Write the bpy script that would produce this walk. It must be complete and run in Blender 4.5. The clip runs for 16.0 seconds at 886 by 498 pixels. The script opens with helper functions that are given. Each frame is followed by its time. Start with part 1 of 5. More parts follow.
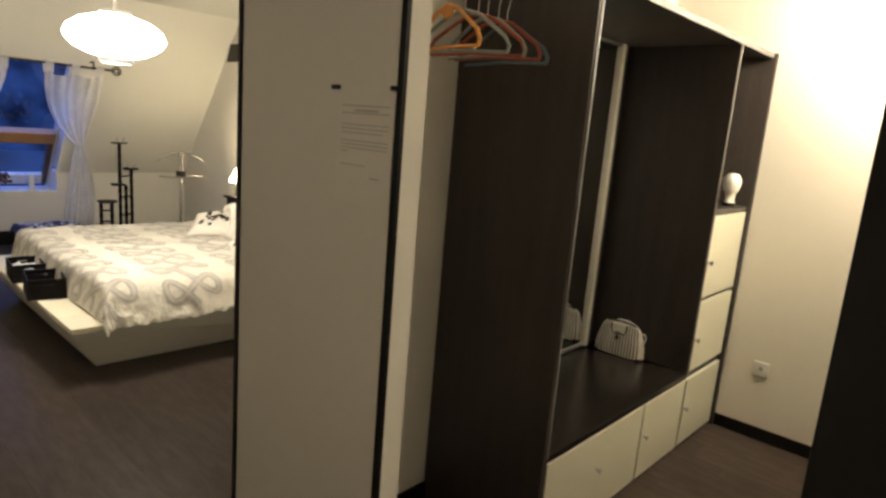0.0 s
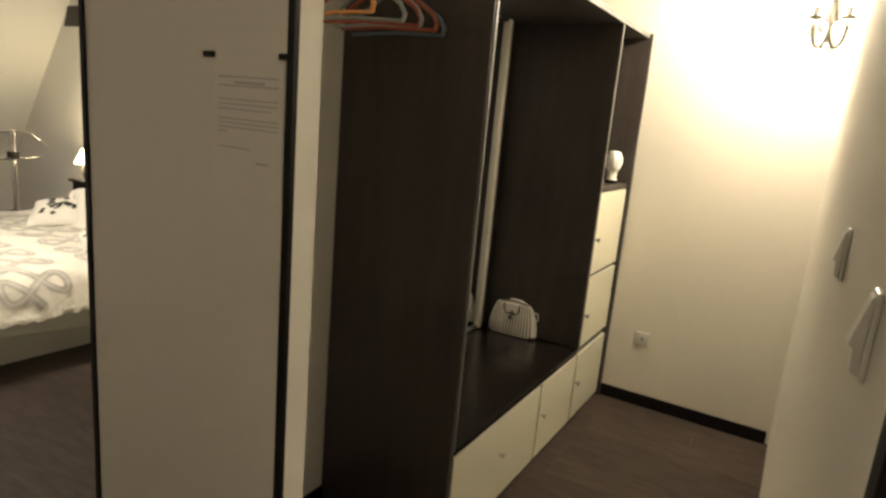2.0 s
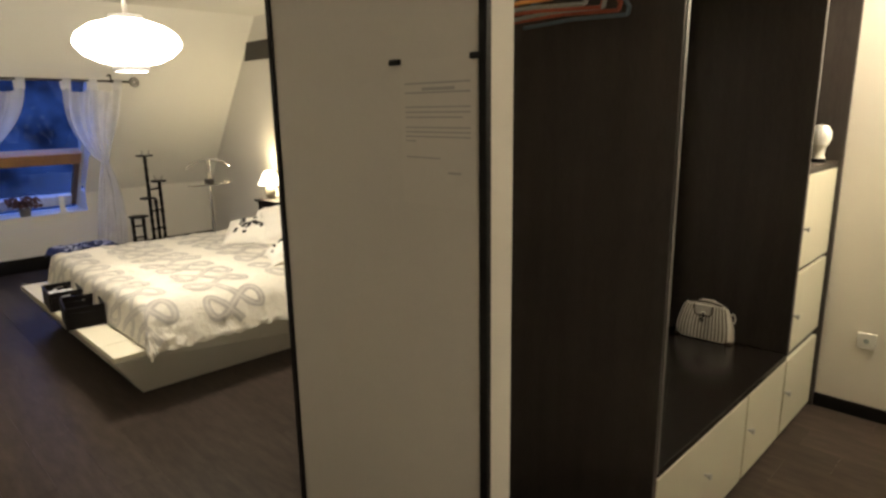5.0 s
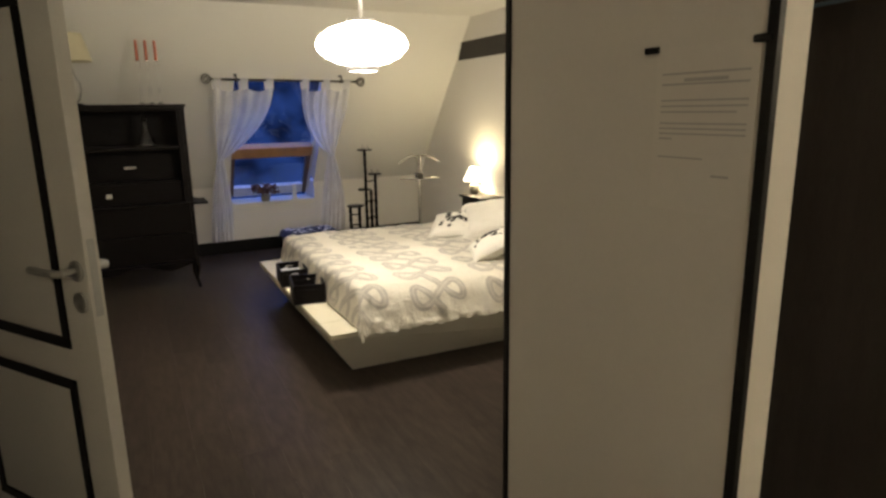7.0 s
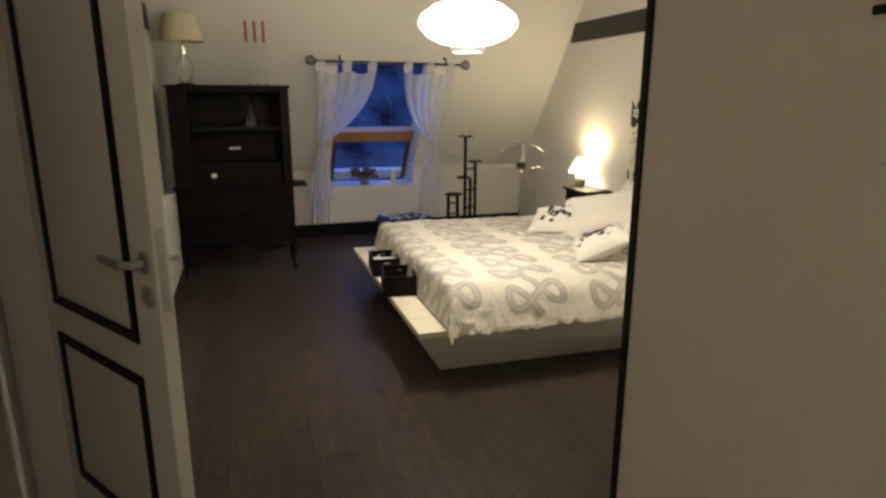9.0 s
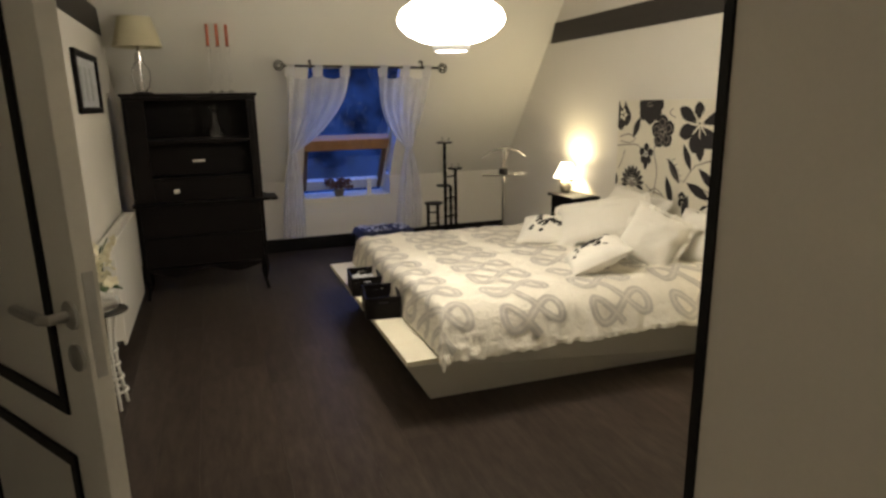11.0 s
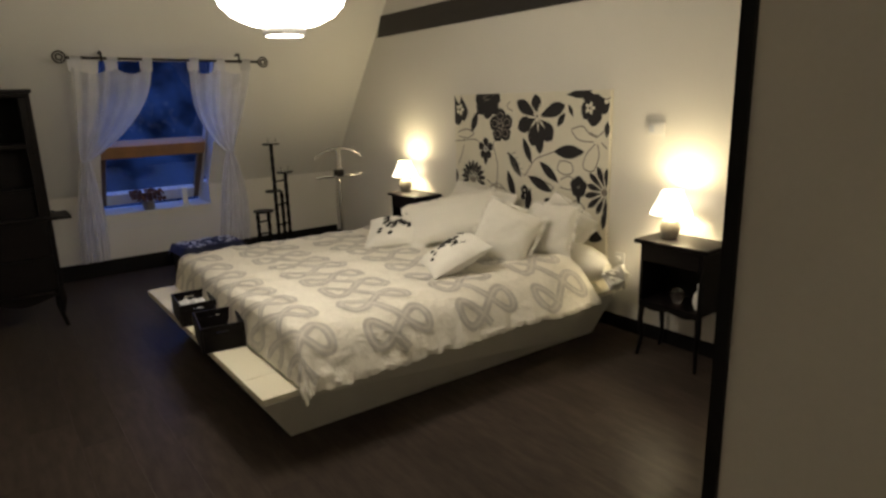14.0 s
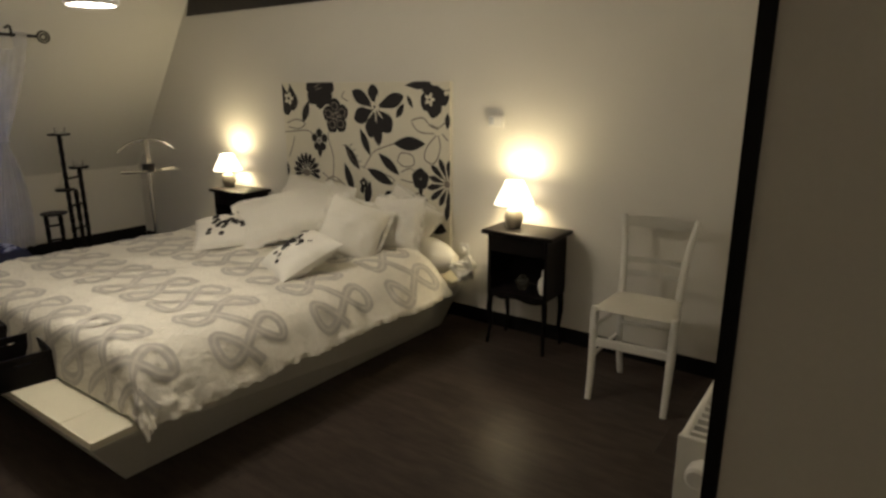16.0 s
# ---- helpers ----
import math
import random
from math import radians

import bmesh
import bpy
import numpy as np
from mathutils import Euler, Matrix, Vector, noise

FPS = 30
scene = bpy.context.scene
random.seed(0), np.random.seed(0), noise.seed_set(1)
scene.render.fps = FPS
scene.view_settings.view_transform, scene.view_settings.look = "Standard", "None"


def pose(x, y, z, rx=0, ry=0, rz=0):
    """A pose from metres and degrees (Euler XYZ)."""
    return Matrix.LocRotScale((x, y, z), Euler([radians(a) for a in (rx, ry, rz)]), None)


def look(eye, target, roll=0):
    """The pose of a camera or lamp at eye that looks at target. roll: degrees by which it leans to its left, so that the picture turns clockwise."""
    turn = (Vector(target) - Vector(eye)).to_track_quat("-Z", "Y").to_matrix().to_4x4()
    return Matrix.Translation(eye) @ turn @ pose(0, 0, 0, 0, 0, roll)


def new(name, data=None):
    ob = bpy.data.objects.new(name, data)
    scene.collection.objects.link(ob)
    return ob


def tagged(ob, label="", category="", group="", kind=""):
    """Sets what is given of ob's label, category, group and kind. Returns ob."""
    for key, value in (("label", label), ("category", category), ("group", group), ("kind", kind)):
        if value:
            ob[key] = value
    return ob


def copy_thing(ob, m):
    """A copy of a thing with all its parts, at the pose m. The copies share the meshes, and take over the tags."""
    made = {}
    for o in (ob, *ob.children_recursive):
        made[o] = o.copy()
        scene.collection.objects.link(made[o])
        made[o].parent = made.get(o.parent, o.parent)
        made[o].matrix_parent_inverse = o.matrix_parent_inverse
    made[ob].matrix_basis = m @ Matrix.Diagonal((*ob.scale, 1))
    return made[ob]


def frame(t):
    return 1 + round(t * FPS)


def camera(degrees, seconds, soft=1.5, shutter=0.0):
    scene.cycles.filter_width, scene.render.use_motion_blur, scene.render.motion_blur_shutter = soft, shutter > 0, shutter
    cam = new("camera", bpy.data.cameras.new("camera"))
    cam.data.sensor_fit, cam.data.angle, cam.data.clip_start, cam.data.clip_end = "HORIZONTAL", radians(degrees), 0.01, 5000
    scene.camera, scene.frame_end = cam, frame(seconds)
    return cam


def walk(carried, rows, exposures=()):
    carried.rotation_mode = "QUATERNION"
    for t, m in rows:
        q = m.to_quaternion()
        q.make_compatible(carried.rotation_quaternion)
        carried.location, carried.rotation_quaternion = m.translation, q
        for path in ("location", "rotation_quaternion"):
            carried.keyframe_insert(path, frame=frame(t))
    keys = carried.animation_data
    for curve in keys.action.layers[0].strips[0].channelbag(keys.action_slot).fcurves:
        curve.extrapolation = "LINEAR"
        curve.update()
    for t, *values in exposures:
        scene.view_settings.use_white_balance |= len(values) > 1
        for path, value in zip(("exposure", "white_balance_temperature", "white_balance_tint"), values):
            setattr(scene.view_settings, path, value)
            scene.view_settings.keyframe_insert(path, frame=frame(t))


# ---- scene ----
import itertools

cam = camera(71.5, 16.0, soft=2.7)
PATH = [
    (0, (-0.037, 0.086, 1.672), (-1.356, 1.539, 1.284), 4.7),
    (0.5, (-0.065, 0.101, 1.672), (-1.263, 1.652, 1.272), 5.1),
    (1, (-0.11, 0.123, 1.674), (-1.202, 1.746, 1.26), 4.4),
    (1.5, (-0.153, 0.155, 1.675), (-1.172, 1.827, 1.266), 4.3),
    (2, (-0.2, 0.173, 1.667), (-1.189, 1.859, 1.242), 5.1),
    (2.5, (-0.243, 0.187, 1.671), (-1.195, 1.888, 1.221), 2.4),
    (3, (-0.259, 0.195, 1.671), (-1.163, 1.924, 1.229), 2.1),
    (3.5, (-0.286, 0.22, 1.675), (-1.282, 1.893, 1.219), 1.5),
    (4, (-0.297, 0.219, 1.667), (-1.434, 1.801, 1.213), 0.2),
    (6.5, (-0.454, 0.195, 1.653), (-2.115, 1.218, 1.211), -0.8),
    (7, (-0.473, 0.192, 1.65), (-2.211, 1.079, 1.21), -0.9),
    (7.5, (-0.531, 0.211, 1.645), (-2.319, 0.98, 1.184), -0.7),
    (8, (-0.6, 0.232, 1.642), (-2.424, 0.903, 1.169), -0.6),
    (8.5, (-0.666, 0.271, 1.643), (-2.515, 0.864, 1.162), 0.1),
    (11, (-1.074, 0.34, 1.631), (-2.899, 1.013, 1.168), -1.0),
    (11.5, (-1.135, 0.335, 1.609), (-2.925, 1.092, 1.137), -1.3),
    (12, (-1.169, 0.314, 1.615), (-2.911, 1.173, 1.136), -0.0),
    (12.5, (-1.243, 0.324, 1.6), (-2.959, 1.236, 1.13), -0.7),
    (13, (-1.315, 0.338, 1.597), (-2.968, 1.361, 1.128), -1.2),
    (13.5, (-1.393, 0.348, 1.587), (-2.992, 1.454, 1.12), -3.6),
    (14, (-1.45, 0.346, 1.589), (-3.005, 1.512, 1.117), -1.7),
    (14.5, (-1.516, 0.335, 1.579), (-3.002, 1.589, 1.112), -1.1),
    (15, (-1.592, 0.317, 1.587), (-2.943, 1.713, 1.111), -0.9),
    (15.5, (-1.661, 0.31, 1.578), (-2.894, 1.803, 1.078), 0.1),
    (16, (-1.707, 0.306, 1.585), (-2.829, 1.881, 1.076), -0.2),
]
EXPOSURES = [(0, 0.33), (4, 0.26), (7, 0.1), (11, -0.12), (13.5, -0.55), (16, -1.0)]
walk(cam, [(t, look(eye, target, roll)) for t, eye, target, roll in PATH], EXPOSURES)

# ---- world and light ----
world = bpy.data.worlds.new("dusk")
scene.world = world
world.use_nodes = True
bg = world.node_tree.nodes["Background"]
bg.inputs[1].default_value = 1.0
sky_nodes = world.node_tree.nodes
sky_links = world.node_tree.links
sky_co = sky_nodes.new("ShaderNodeTexCoord")
sky_noise = sky_nodes.new("ShaderNodeTexNoise")
sky_noise.inputs["Scale"].default_value = 24.0
sky_noise.inputs["Detail"].default_value = 5
sky_ramp = sky_nodes.new("ShaderNodeValToRGB")
sky_ramp.color_ramp.elements[0].position, sky_ramp.color_ramp.elements[0].color = 0.36, (0.006, 0.014, 0.055, 1)
sky_ramp.color_ramp.elements[1].position, sky_ramp.color_ramp.elements[1].color = 0.70, (0.035, 0.085, 0.34, 1)
sky_links.new(sky_co.outputs["Generated"], sky_noise.inputs["Vector"])
sky_links.new(sky_noise.outputs[0], sky_ramp.inputs[0])
sky_links.new(sky_ramp.outputs[0], bg.inputs[0])
sky_axes = sky_nodes.new("ShaderNodeSeparateXYZ")
sky_rise = sky_nodes.new("ShaderNodeMapRange")
sky_rise.inputs["From Min"].default_value, sky_rise.inputs["From Max"].default_value = 0.1, 0.8
sky_rise.inputs["To Min"].default_value, sky_rise.inputs["To Max"].default_value = 0.55, 13.0
sky_links.new(sky_co.outputs["Generated"], sky_axes.inputs[0])
sky_links.new(sky_axes.outputs["Z"], sky_rise.inputs["Value"])
sky_links.new(sky_rise.outputs[0], bg.inputs[1])


def point_lamp(name, loc, watts, colour, radius=0.03):
    data = bpy.data.lights.new(name, "POINT")
    data.energy, data.color, data.shadow_soft_size = watts, colour, radius
    ob = new(name, data)
    ob.location = loc
    return ob


WARM = (1.0, 0.83, 0.50)
point_lamp("bedside_bulb", (-3.515, 3.60, 1.000), 23.0, WARM, 0.035)
point_lamp("bedside_bulb", (-6.36, 3.60, 1.000), 23.0, WARM, 0.035)
point_lamp("sconce_bulb", (-0.37, 3.60, 2.49), 68.0, (1.0, 0.87, 0.655), 0.05)


# ---- materials ----
def material(name, colour, rough=0.5, metal=0.0, var=0.12, scale=6.0, fine=60.0, bump=0.05, stretch=(1, 1, 1), spec=0.5, dist=0.002):
    """A surface with broad and fine variation of its colour and a fine relief."""
    m = bpy.data.materials.new(name)
    m.use_nodes = True
    nt = m.node_tree
    b = nt.nodes["Principled BSDF"]
    b.inputs["Roughness"].default_value = rough
    b.inputs["Metallic"].default_value = metal
    b.inputs["Specular IOR Level"].default_value = spec
    tc = nt.nodes.new("ShaderNodeTexCoord")
    mp = nt.nodes.new("ShaderNodeMapping")
    mp.inputs["Scale"].default_value = stretch
    nt.links.new(tc.outputs["Object"], mp.inputs[0])
    n1 = nt.nodes.new("ShaderNodeTexNoise")
    n1.inputs["Scale"].default_value = scale
    n1.inputs["Detail"].default_value = 4
    n2 = nt.nodes.new("ShaderNodeTexNoise")
    n2.inputs["Scale"].default_value = fine
    n2.inputs["Detail"].default_value = 5
    nt.links.new(mp.outputs[0], n1.inputs["Vector"])
    nt.links.new(mp.outputs[0], n2.inputs["Vector"])
    add = nt.nodes.new("ShaderNodeMath")
    add.operation = "ADD"
    nt.links.new(n1.outputs[0], add.inputs[0])
    nt.links.new(n2.outputs[0], add.inputs[1])
    rp = nt.nodes.new("ShaderNodeMapRange")
    rp.inputs["From Min"].default_value = 0.6
    rp.inputs["From Max"].default_value = 1.4
    nt.links.new(add.outputs[0], rp.inputs["Value"])
    mx = nt.nodes.new("ShaderNodeMix")
    mx.data_type = "RGBA"
    lo = [c * (1 - var) for c in colour]
    hi = [min(1, c * (1 + var)) for c in colour]
    mx.inputs[6].default_value = (*lo, 1)
    mx.inputs[7].default_value = (*hi, 1)
    nt.links.new(rp.outputs[0], mx.inputs[0])
    nt.links.new(mx.outputs[2], b.inputs["Base Color"])
    if bump:
        bp = nt.nodes.new("ShaderNodeBump")
        bp.inputs["Strength"].default_value = bump
        bp.inputs["Distance"].default_value = dist
        nt.links.new(n2.outputs[0], bp.inputs["Height"])
        nt.links.new(bp.outputs[0], b.inputs["Normal"])
    return m


def glow(name, colour, strength):
    m = bpy.data.materials.new(name)
    m.use_nodes = True
    b = m.node_tree.nodes["Principled BSDF"]
    b.inputs["Base Color"].default_value = (0.85, 0.82, 0.76, 1)
    b.inputs["Roughness"].default_value = 0.5
    b.inputs["Emission Color"].default_value = (*colour, 1)
    b.inputs["Emission Strength"].default_value = strength
    return m


def glass(name, colour=(1, 1, 1), rough=0.0):
    m = bpy.data.materials.new(name)
    m.use_nodes = True
    b = m.node_tree.nodes["Principled BSDF"]
    b.inputs["Base Color"].default_value = (*colour, 1)
    b.inputs["Roughness"].default_value = rough
    b.inputs["Transmission Weight"].default_value = 1.0
    b.inputs["IOR"].default_value = 1.45
    return m


def voile(name):
    m = bpy.data.materials.new(name)
    m.use_nodes = True
    nt = m.node_tree
    nt.nodes.remove(nt.nodes["Principled BSDF"])
    out = nt.nodes["Material Output"]
    d = nt.nodes.new("ShaderNodeBsdfDiffuse")
    d.inputs[0].default_value = (0.90, 0.90, 0.91, 1)
    tl = nt.nodes.new("ShaderNodeBsdfTranslucent")
    tl.inputs[0].default_value = (0.86, 0.83, 0.78, 1)
    tr = nt.nodes.new("ShaderNodeBsdfTransparent")
    a = nt.nodes.new("ShaderNodeMixShader")
    a.inputs[0].default_value = 0.4
    nt.links.new(d.outputs[0], a.inputs[1])
    nt.links.new(tl.outputs[0], a.inputs[2])
    c = nt.nodes.new("ShaderNodeMixShader")
    nt.links.new(a.outputs[0], c.inputs[1])
    nt.links.new(tr.outputs[0], c.inputs[2])
    tc = nt.nodes.new("ShaderNodeTexCoord")
    n = nt.nodes.new("ShaderNodeTexNoise")
    n.inputs["Scale"].default_value = 9
    nt.links.new(tc.outputs["Object"], n.inputs["Vector"])
    r = nt.nodes.new("ShaderNodeMapRange")
    r.inputs["To Min"].default_value = 0.26
    r.inputs["To Max"].default_value = 0.46
    nt.links.new(n.outputs[0], r.inputs["Value"])
    nt.links.new(r.outputs[0], c.inputs[0])
    nt.links.new(c.outputs[0], out.inputs[0])
    return m


M_WALL = material("wall_paint", (0.70, 0.67, 0.61), 0.85, var=0.03, scale=1.5, fine=180, bump=0.06)
M_HALL = material("hall_paint", (0.74, 0.70, 0.62), 0.8, var=0.03, scale=1.5, fine=180, bump=0.06)
M_PANEL = material("panel_paint", (0.60, 0.56, 0.50), 0.5, var=0.025, scale=1.2, fine=120, bump=0.03)
M_CEIL = material("ceiling_paint", (0.74, 0.72, 0.66), 0.9, var=0.03, scale=1.2, fine=150, bump=0.04)
M_BLACK = material("black_trim", (0.008, 0.007, 0.0065), 0.5, spec=0.16, var=0.25, scale=3, fine=80, bump=0.05)
M_BEAM = material("beam_stain", (0.026, 0.021, 0.018), 0.6, var=0.3, scale=2, fine=40, bump=0.15, stretch=(0.3, 3, 3))
M_CAB = material("black_brown_laminate", (0.044, 0.036, 0.033), 0.38, spec=0.36, var=0.3, scale=3, fine=45, bump=0.06, stretch=(6, 6, 0.5))
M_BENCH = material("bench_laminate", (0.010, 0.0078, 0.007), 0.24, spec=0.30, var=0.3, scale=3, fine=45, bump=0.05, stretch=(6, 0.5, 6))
M_CREAM = material("cream_lacquer", (0.66, 0.64, 0.52), 0.35, var=0.03, scale=2, fine=90, bump=0.02)
M_ALU = material("brushed_alu", (0.55, 0.55, 0.54), 0.35, metal=1.0, var=0.08, bump=0.03)
M_EDGE = material("grey_edge_strip", (0.10, 0.095, 0.095), 0.55, var=0.08, bump=0.02)
M_CHROME = material("chrome", (0.75, 0.74, 0.72), 0.14, metal=1.0, var=0.03, bump=0.0)
M_IRON = material("wrought_iron", (0.03, 0.026, 0.022), 0.5, metal=0.6, var=0.2, bump=0.1)
M_DARKWOOD = material("black_stained_wood", (0.0075, 0.0060, 0.0058), 0.42, spec=0.10, var=0.3, scale=4, fine=50, bump=0.08, stretch=(1, 1, 4))
M_BEDW = material("bed_white", (0.66, 0.63, 0.54), 0.5, var=0.04, scale=2.5, fine=70, bump=0.03)
M_BEDTOP = material("bed_cream_board", (0.72, 0.67, 0.52), 0.42, var=0.04, scale=3, fine=60, bump=0.03)
M_SHEET = material("white_cotton", (0.74, 0.71, 0.64), 0.9, var=0.04, scale=6, fine=220, bump=0.25, dist=0.003)
M_DUVET = material("white_duvet_cotton", (0.76, 0.72, 0.63), 0.92, var=0.06, scale=5, fine=46, bump=0.8, dist=0.011)
M_STITCH = material("grey_braid", (0.52, 0.49, 0.445), 0.95, var=0.15, scale=30, fine=250, bump=0.4, dist=0.004)
M_STITCH2 = material("pale_braid", (0.62, 0.585, 0.52), 0.95, var=0.1, scale=30, fine=250, bump=0.4, dist=0.004)
M_CANVAS = material("cream_canvas", (0.70, 0.66, 0.55), 0.85, var=0.04, scale=8, fine=300, bump=0.15)
M_INK = material("black_print", (0.015, 0.012, 0.013), 0.8, var=0.2, scale=30, fine=200, bump=0.1)
M_LINE = material("grey_print", (0.24, 0.21, 0.18), 0.85, var=0.1, bump=0.05)
M_WHITE = material("white_paint", (0.72, 0.70, 0.65), 0.45, var=0.04, scale=5, fine=80, bump=0.04)
M_PLASTIC = material("white_plastic", (0.72, 0.70, 0.66), 0.35, var=0.02, bump=0.0)
M_RAD = material("radiator_enamel", (0.74, 0.72, 0.67), 0.35, var=0.02, scale=3, fine=60, bump=0.02)
M_PINE = material("varnished_pine", (0.42, 0.22, 0.09), 0.4, var=0.2, scale=3, fine=40, bump=0.05, stretch=(3, 0.4, 3))
M_DARKPINE = material("dark_stained_pine", (0.10, 0.06, 0.035), 0.45, var=0.2, scale=3, fine=40, bump=0.05)
M_PAPER = material("paper", (0.62, 0.58, 0.52), 0.9, var=0.02, bump=0.03)
M_TEXT = material("grey_ink", (0.40, 0.38, 0.36), 0.9, var=0.05, bump=0.0)
M_CERAMIC = material("grey_ceramic", (0.20, 0.18, 0.15), 0.3, var=0.15, scale=8, bump=0.03)
M_RUSH = material("whitewashed_rush", (0.62, 0.59, 0.52), 0.9, var=0.12, scale=20, fine=120, bump=0.5, stretch=(1, 6, 1), dist=0.004)
M_CREAMSHADE = material("cream_shade_fabric", (0.60, 0.55, 0.38), 0.9, var=0.05, scale=10, fine=200, bump=0.2)
M_RED = material("candle_wax_red", (0.45, 0.12, 0.06), 0.5, var=0.1, bump=0.02)
M_PETAL = material("orchid_petal", (0.75, 0.70, 0.52), 0.7, var=0.1, scale=20, bump=0.05)
M_LEAF = material("dark_leaf", (0.05, 0.09, 0.03), 0.5, var=0.3, scale=12, bump=0.1)
M_DRIED = material("dried_flower_brown", (0.12, 0.05, 0.03), 0.8, var=0.4, scale=25, bump=0.2)
M_NAVY = material("navy_cloth", (0.02, 0.025, 0.06), 0.8, var=0.3, scale=15, fine=150, bump=0.3)
M_CLOTHW = material("pale_cloth", (0.55, 0.56, 0.58), 0.9, var=0.2, scale=25, fine=150, bump=0.3)
M_ORANGE = material("orange_plastic", (0.75, 0.33, 0.08), 0.4, var=0.05, bump=0.0)
M_HRED = material("red_plastic", (0.35, 0.08, 0.04), 0.4, var=0.05, bump=0.0)
M_HGREY = material("grey_plastic", (0.30, 0.33, 0.33), 0.35, var=0.05, bump=0.0)
M_SILVER = material("silver_leather", (0.86, 0.85, 0.83), 0.30, metal=0.25, var=0.12, scale=30, fine=150, bump=0.2)
M_DARKLEATHER = material("dark_leather", (0.05, 0.035, 0.03), 0.4, var=0.2, scale=30, fine=150, bump=0.2)
M_GLASS = glass("clear_glass")
M_PANE = glass("window_glass", (0.9, 0.95, 1.0))
M_MIRROR = material("mirror_silver", (0.86, 0.87, 0.86), 0.02, metal=1.0, var=0.0, bump=0.0)
M_VOILE = voile("white_voile")
M_GLOBE = glow("pendant_glow", (1.0, 0.905, 0.75), 34.0)
M_SHADE = glow("lit_shade", (1.0, 0.84, 0.58), 7.0)
M_DOME = glow("lit_dome", (1.0, 0.87, 0.70), 56.0)
M_BULB = glow("lit_bulb", (1.0, 0.84, 0.58), 30.0)



def floor_material():
    m = bpy.data.materials.new("dark_laminate_floor")
    m.use_nodes = True
    nt = m.node_tree
    b = nt.nodes["Principled BSDF"]
    info = nt.nodes.new("ShaderNodeObjectInfo")
    tc = nt.nodes.new("ShaderNodeTexCoord")
    mp = nt.nodes.new("ShaderNodeMapping")
    mp.inputs["Scale"].default_value = (1.6, 7, 1)
    nt.links.new(tc.outputs["Object"], mp.inputs[0])
    off = nt.nodes.new("ShaderNodeVectorMath")
    off.operation = "ADD"
    sc = nt.nodes.new("ShaderNodeVectorMath")
    sc.operation = "SCALE"
    sc.inputs[0].default_value = (17, 9, 0)
    nt.links.new(info.outputs["Random"], sc.inputs["Scale"])
    nt.links.new(mp.outputs[0], off.inputs[0])
    nt.links.new(sc.outputs[0], off.inputs[1])
    n = nt.nodes.new("ShaderNodeTexNoise")
    n.inputs["Scale"].default_value = 3.0
    n.inputs["Detail"].default_value = 5
    n.inputs["Roughness"].default_value = 0.65
    nt.links.new(off.outputs[0], n.inputs["Vector"])
    ramp = nt.nodes.new("ShaderNodeValToRGB")
    ramp.color_ramp.elements[0].position, ramp.color_ramp.elements[0].color = 0.30, (0.033, 0.0250, 0.0208, 1)
    ramp.color_ramp.elements[1].position, ramp.color_ramp.elements[1].color = 0.75, (0.066, 0.0505, 0.0420, 1)
    nt.links.new(n.outputs[0], ramp.inputs[0])
    hs = nt.nodes.new("ShaderNodeHueSaturation")
    mr = nt.nodes.new("ShaderNodeMapRange")
    mr.inputs["To Min"].default_value = 0.88
    mr.inputs["To Max"].default_value = 1.12
    nt.links.new(info.outputs["Random"], mr.inputs["Value"])
    nt.links.new(mr.outputs[0], hs.inputs["Value"])
    nt.links.new(ramp.outputs[0], hs.inputs["Color"])
    nt.links.new(hs.outputs[0], b.inputs["Base Color"])
    rr = nt.nodes.new("ShaderNodeMapRange")
    b.inputs["Specular IOR Level"].default_value = 0.09
    rr.inputs["To Min"].default_value = 0.30
    rr.inputs["To Max"].default_value = 0.38
    nt.links.new(n.outputs[0], rr.inputs["Value"])
    nt.links.new(rr.outputs[0], b.inputs["Roughness"])
    bp = nt.nodes.new("ShaderNodeBump")
    bp.inputs["Strength"].default_value = 0.012
    bp.inputs["Distance"].default_value = 0.002
    nt.links.new(n.outputs[0], bp.inputs["Height"])
    nt.links.new(bp.outputs[0], b.inputs["Normal"])
    return m


M_FLOOR = floor_material()


# ---- mesh helpers ----
def add_box(bm, x0, x1, y0, y1, z0, z1, bevel=0.0, seg=2):
    g = bmesh.ops.create_cube(bm, size=1.0, matrix=Matrix.Translation(((x0 + x1) / 2, (y0 + y1) / 2, (z0 + z1) / 2)) @ Matrix.Diagonal((x1 - x0, y1 - y0, z1 - z0, 1)))
    if bevel:
        es = list({e for v in g["verts"] for e in v.link_edges})
        bmesh.ops.bevel(bm, geom=es, offset=bevel, segments=seg, profile=0.6, affect="EDGES")
    return bm


def box(x0, x1, y0, y1, z0, z1, bevel=0.004, seg=2):
    return add_box(bmesh.new(), x0, x1, y0, y1, z0, z1, bevel, seg)


def add_prism(bm, poly, axis, a, b):
    """A flat polygon drawn out along an axis: poly holds the two other coordinates in order."""
    def at(p, v):
        return (v, p[0], p[1]) if axis == "x" else (p[0], v, p[1]) if axis == "y" else (p[0], p[1], v)
    lo = [bm.verts.new(at(p, a)) for p in poly]
    hi = [bm.verts.new(at(p, b)) for p in poly]
    n = len(poly)
    bm.faces.new(lo)
    bm.faces.new(hi[::-1])
    for i in range(n):
        bm.faces.new((lo[i], hi[i], hi[(i + 1) % n], lo[(i + 1) % n]))
    bmesh.ops.recalc_face_normals(bm, faces=bm.faces)
    return bm


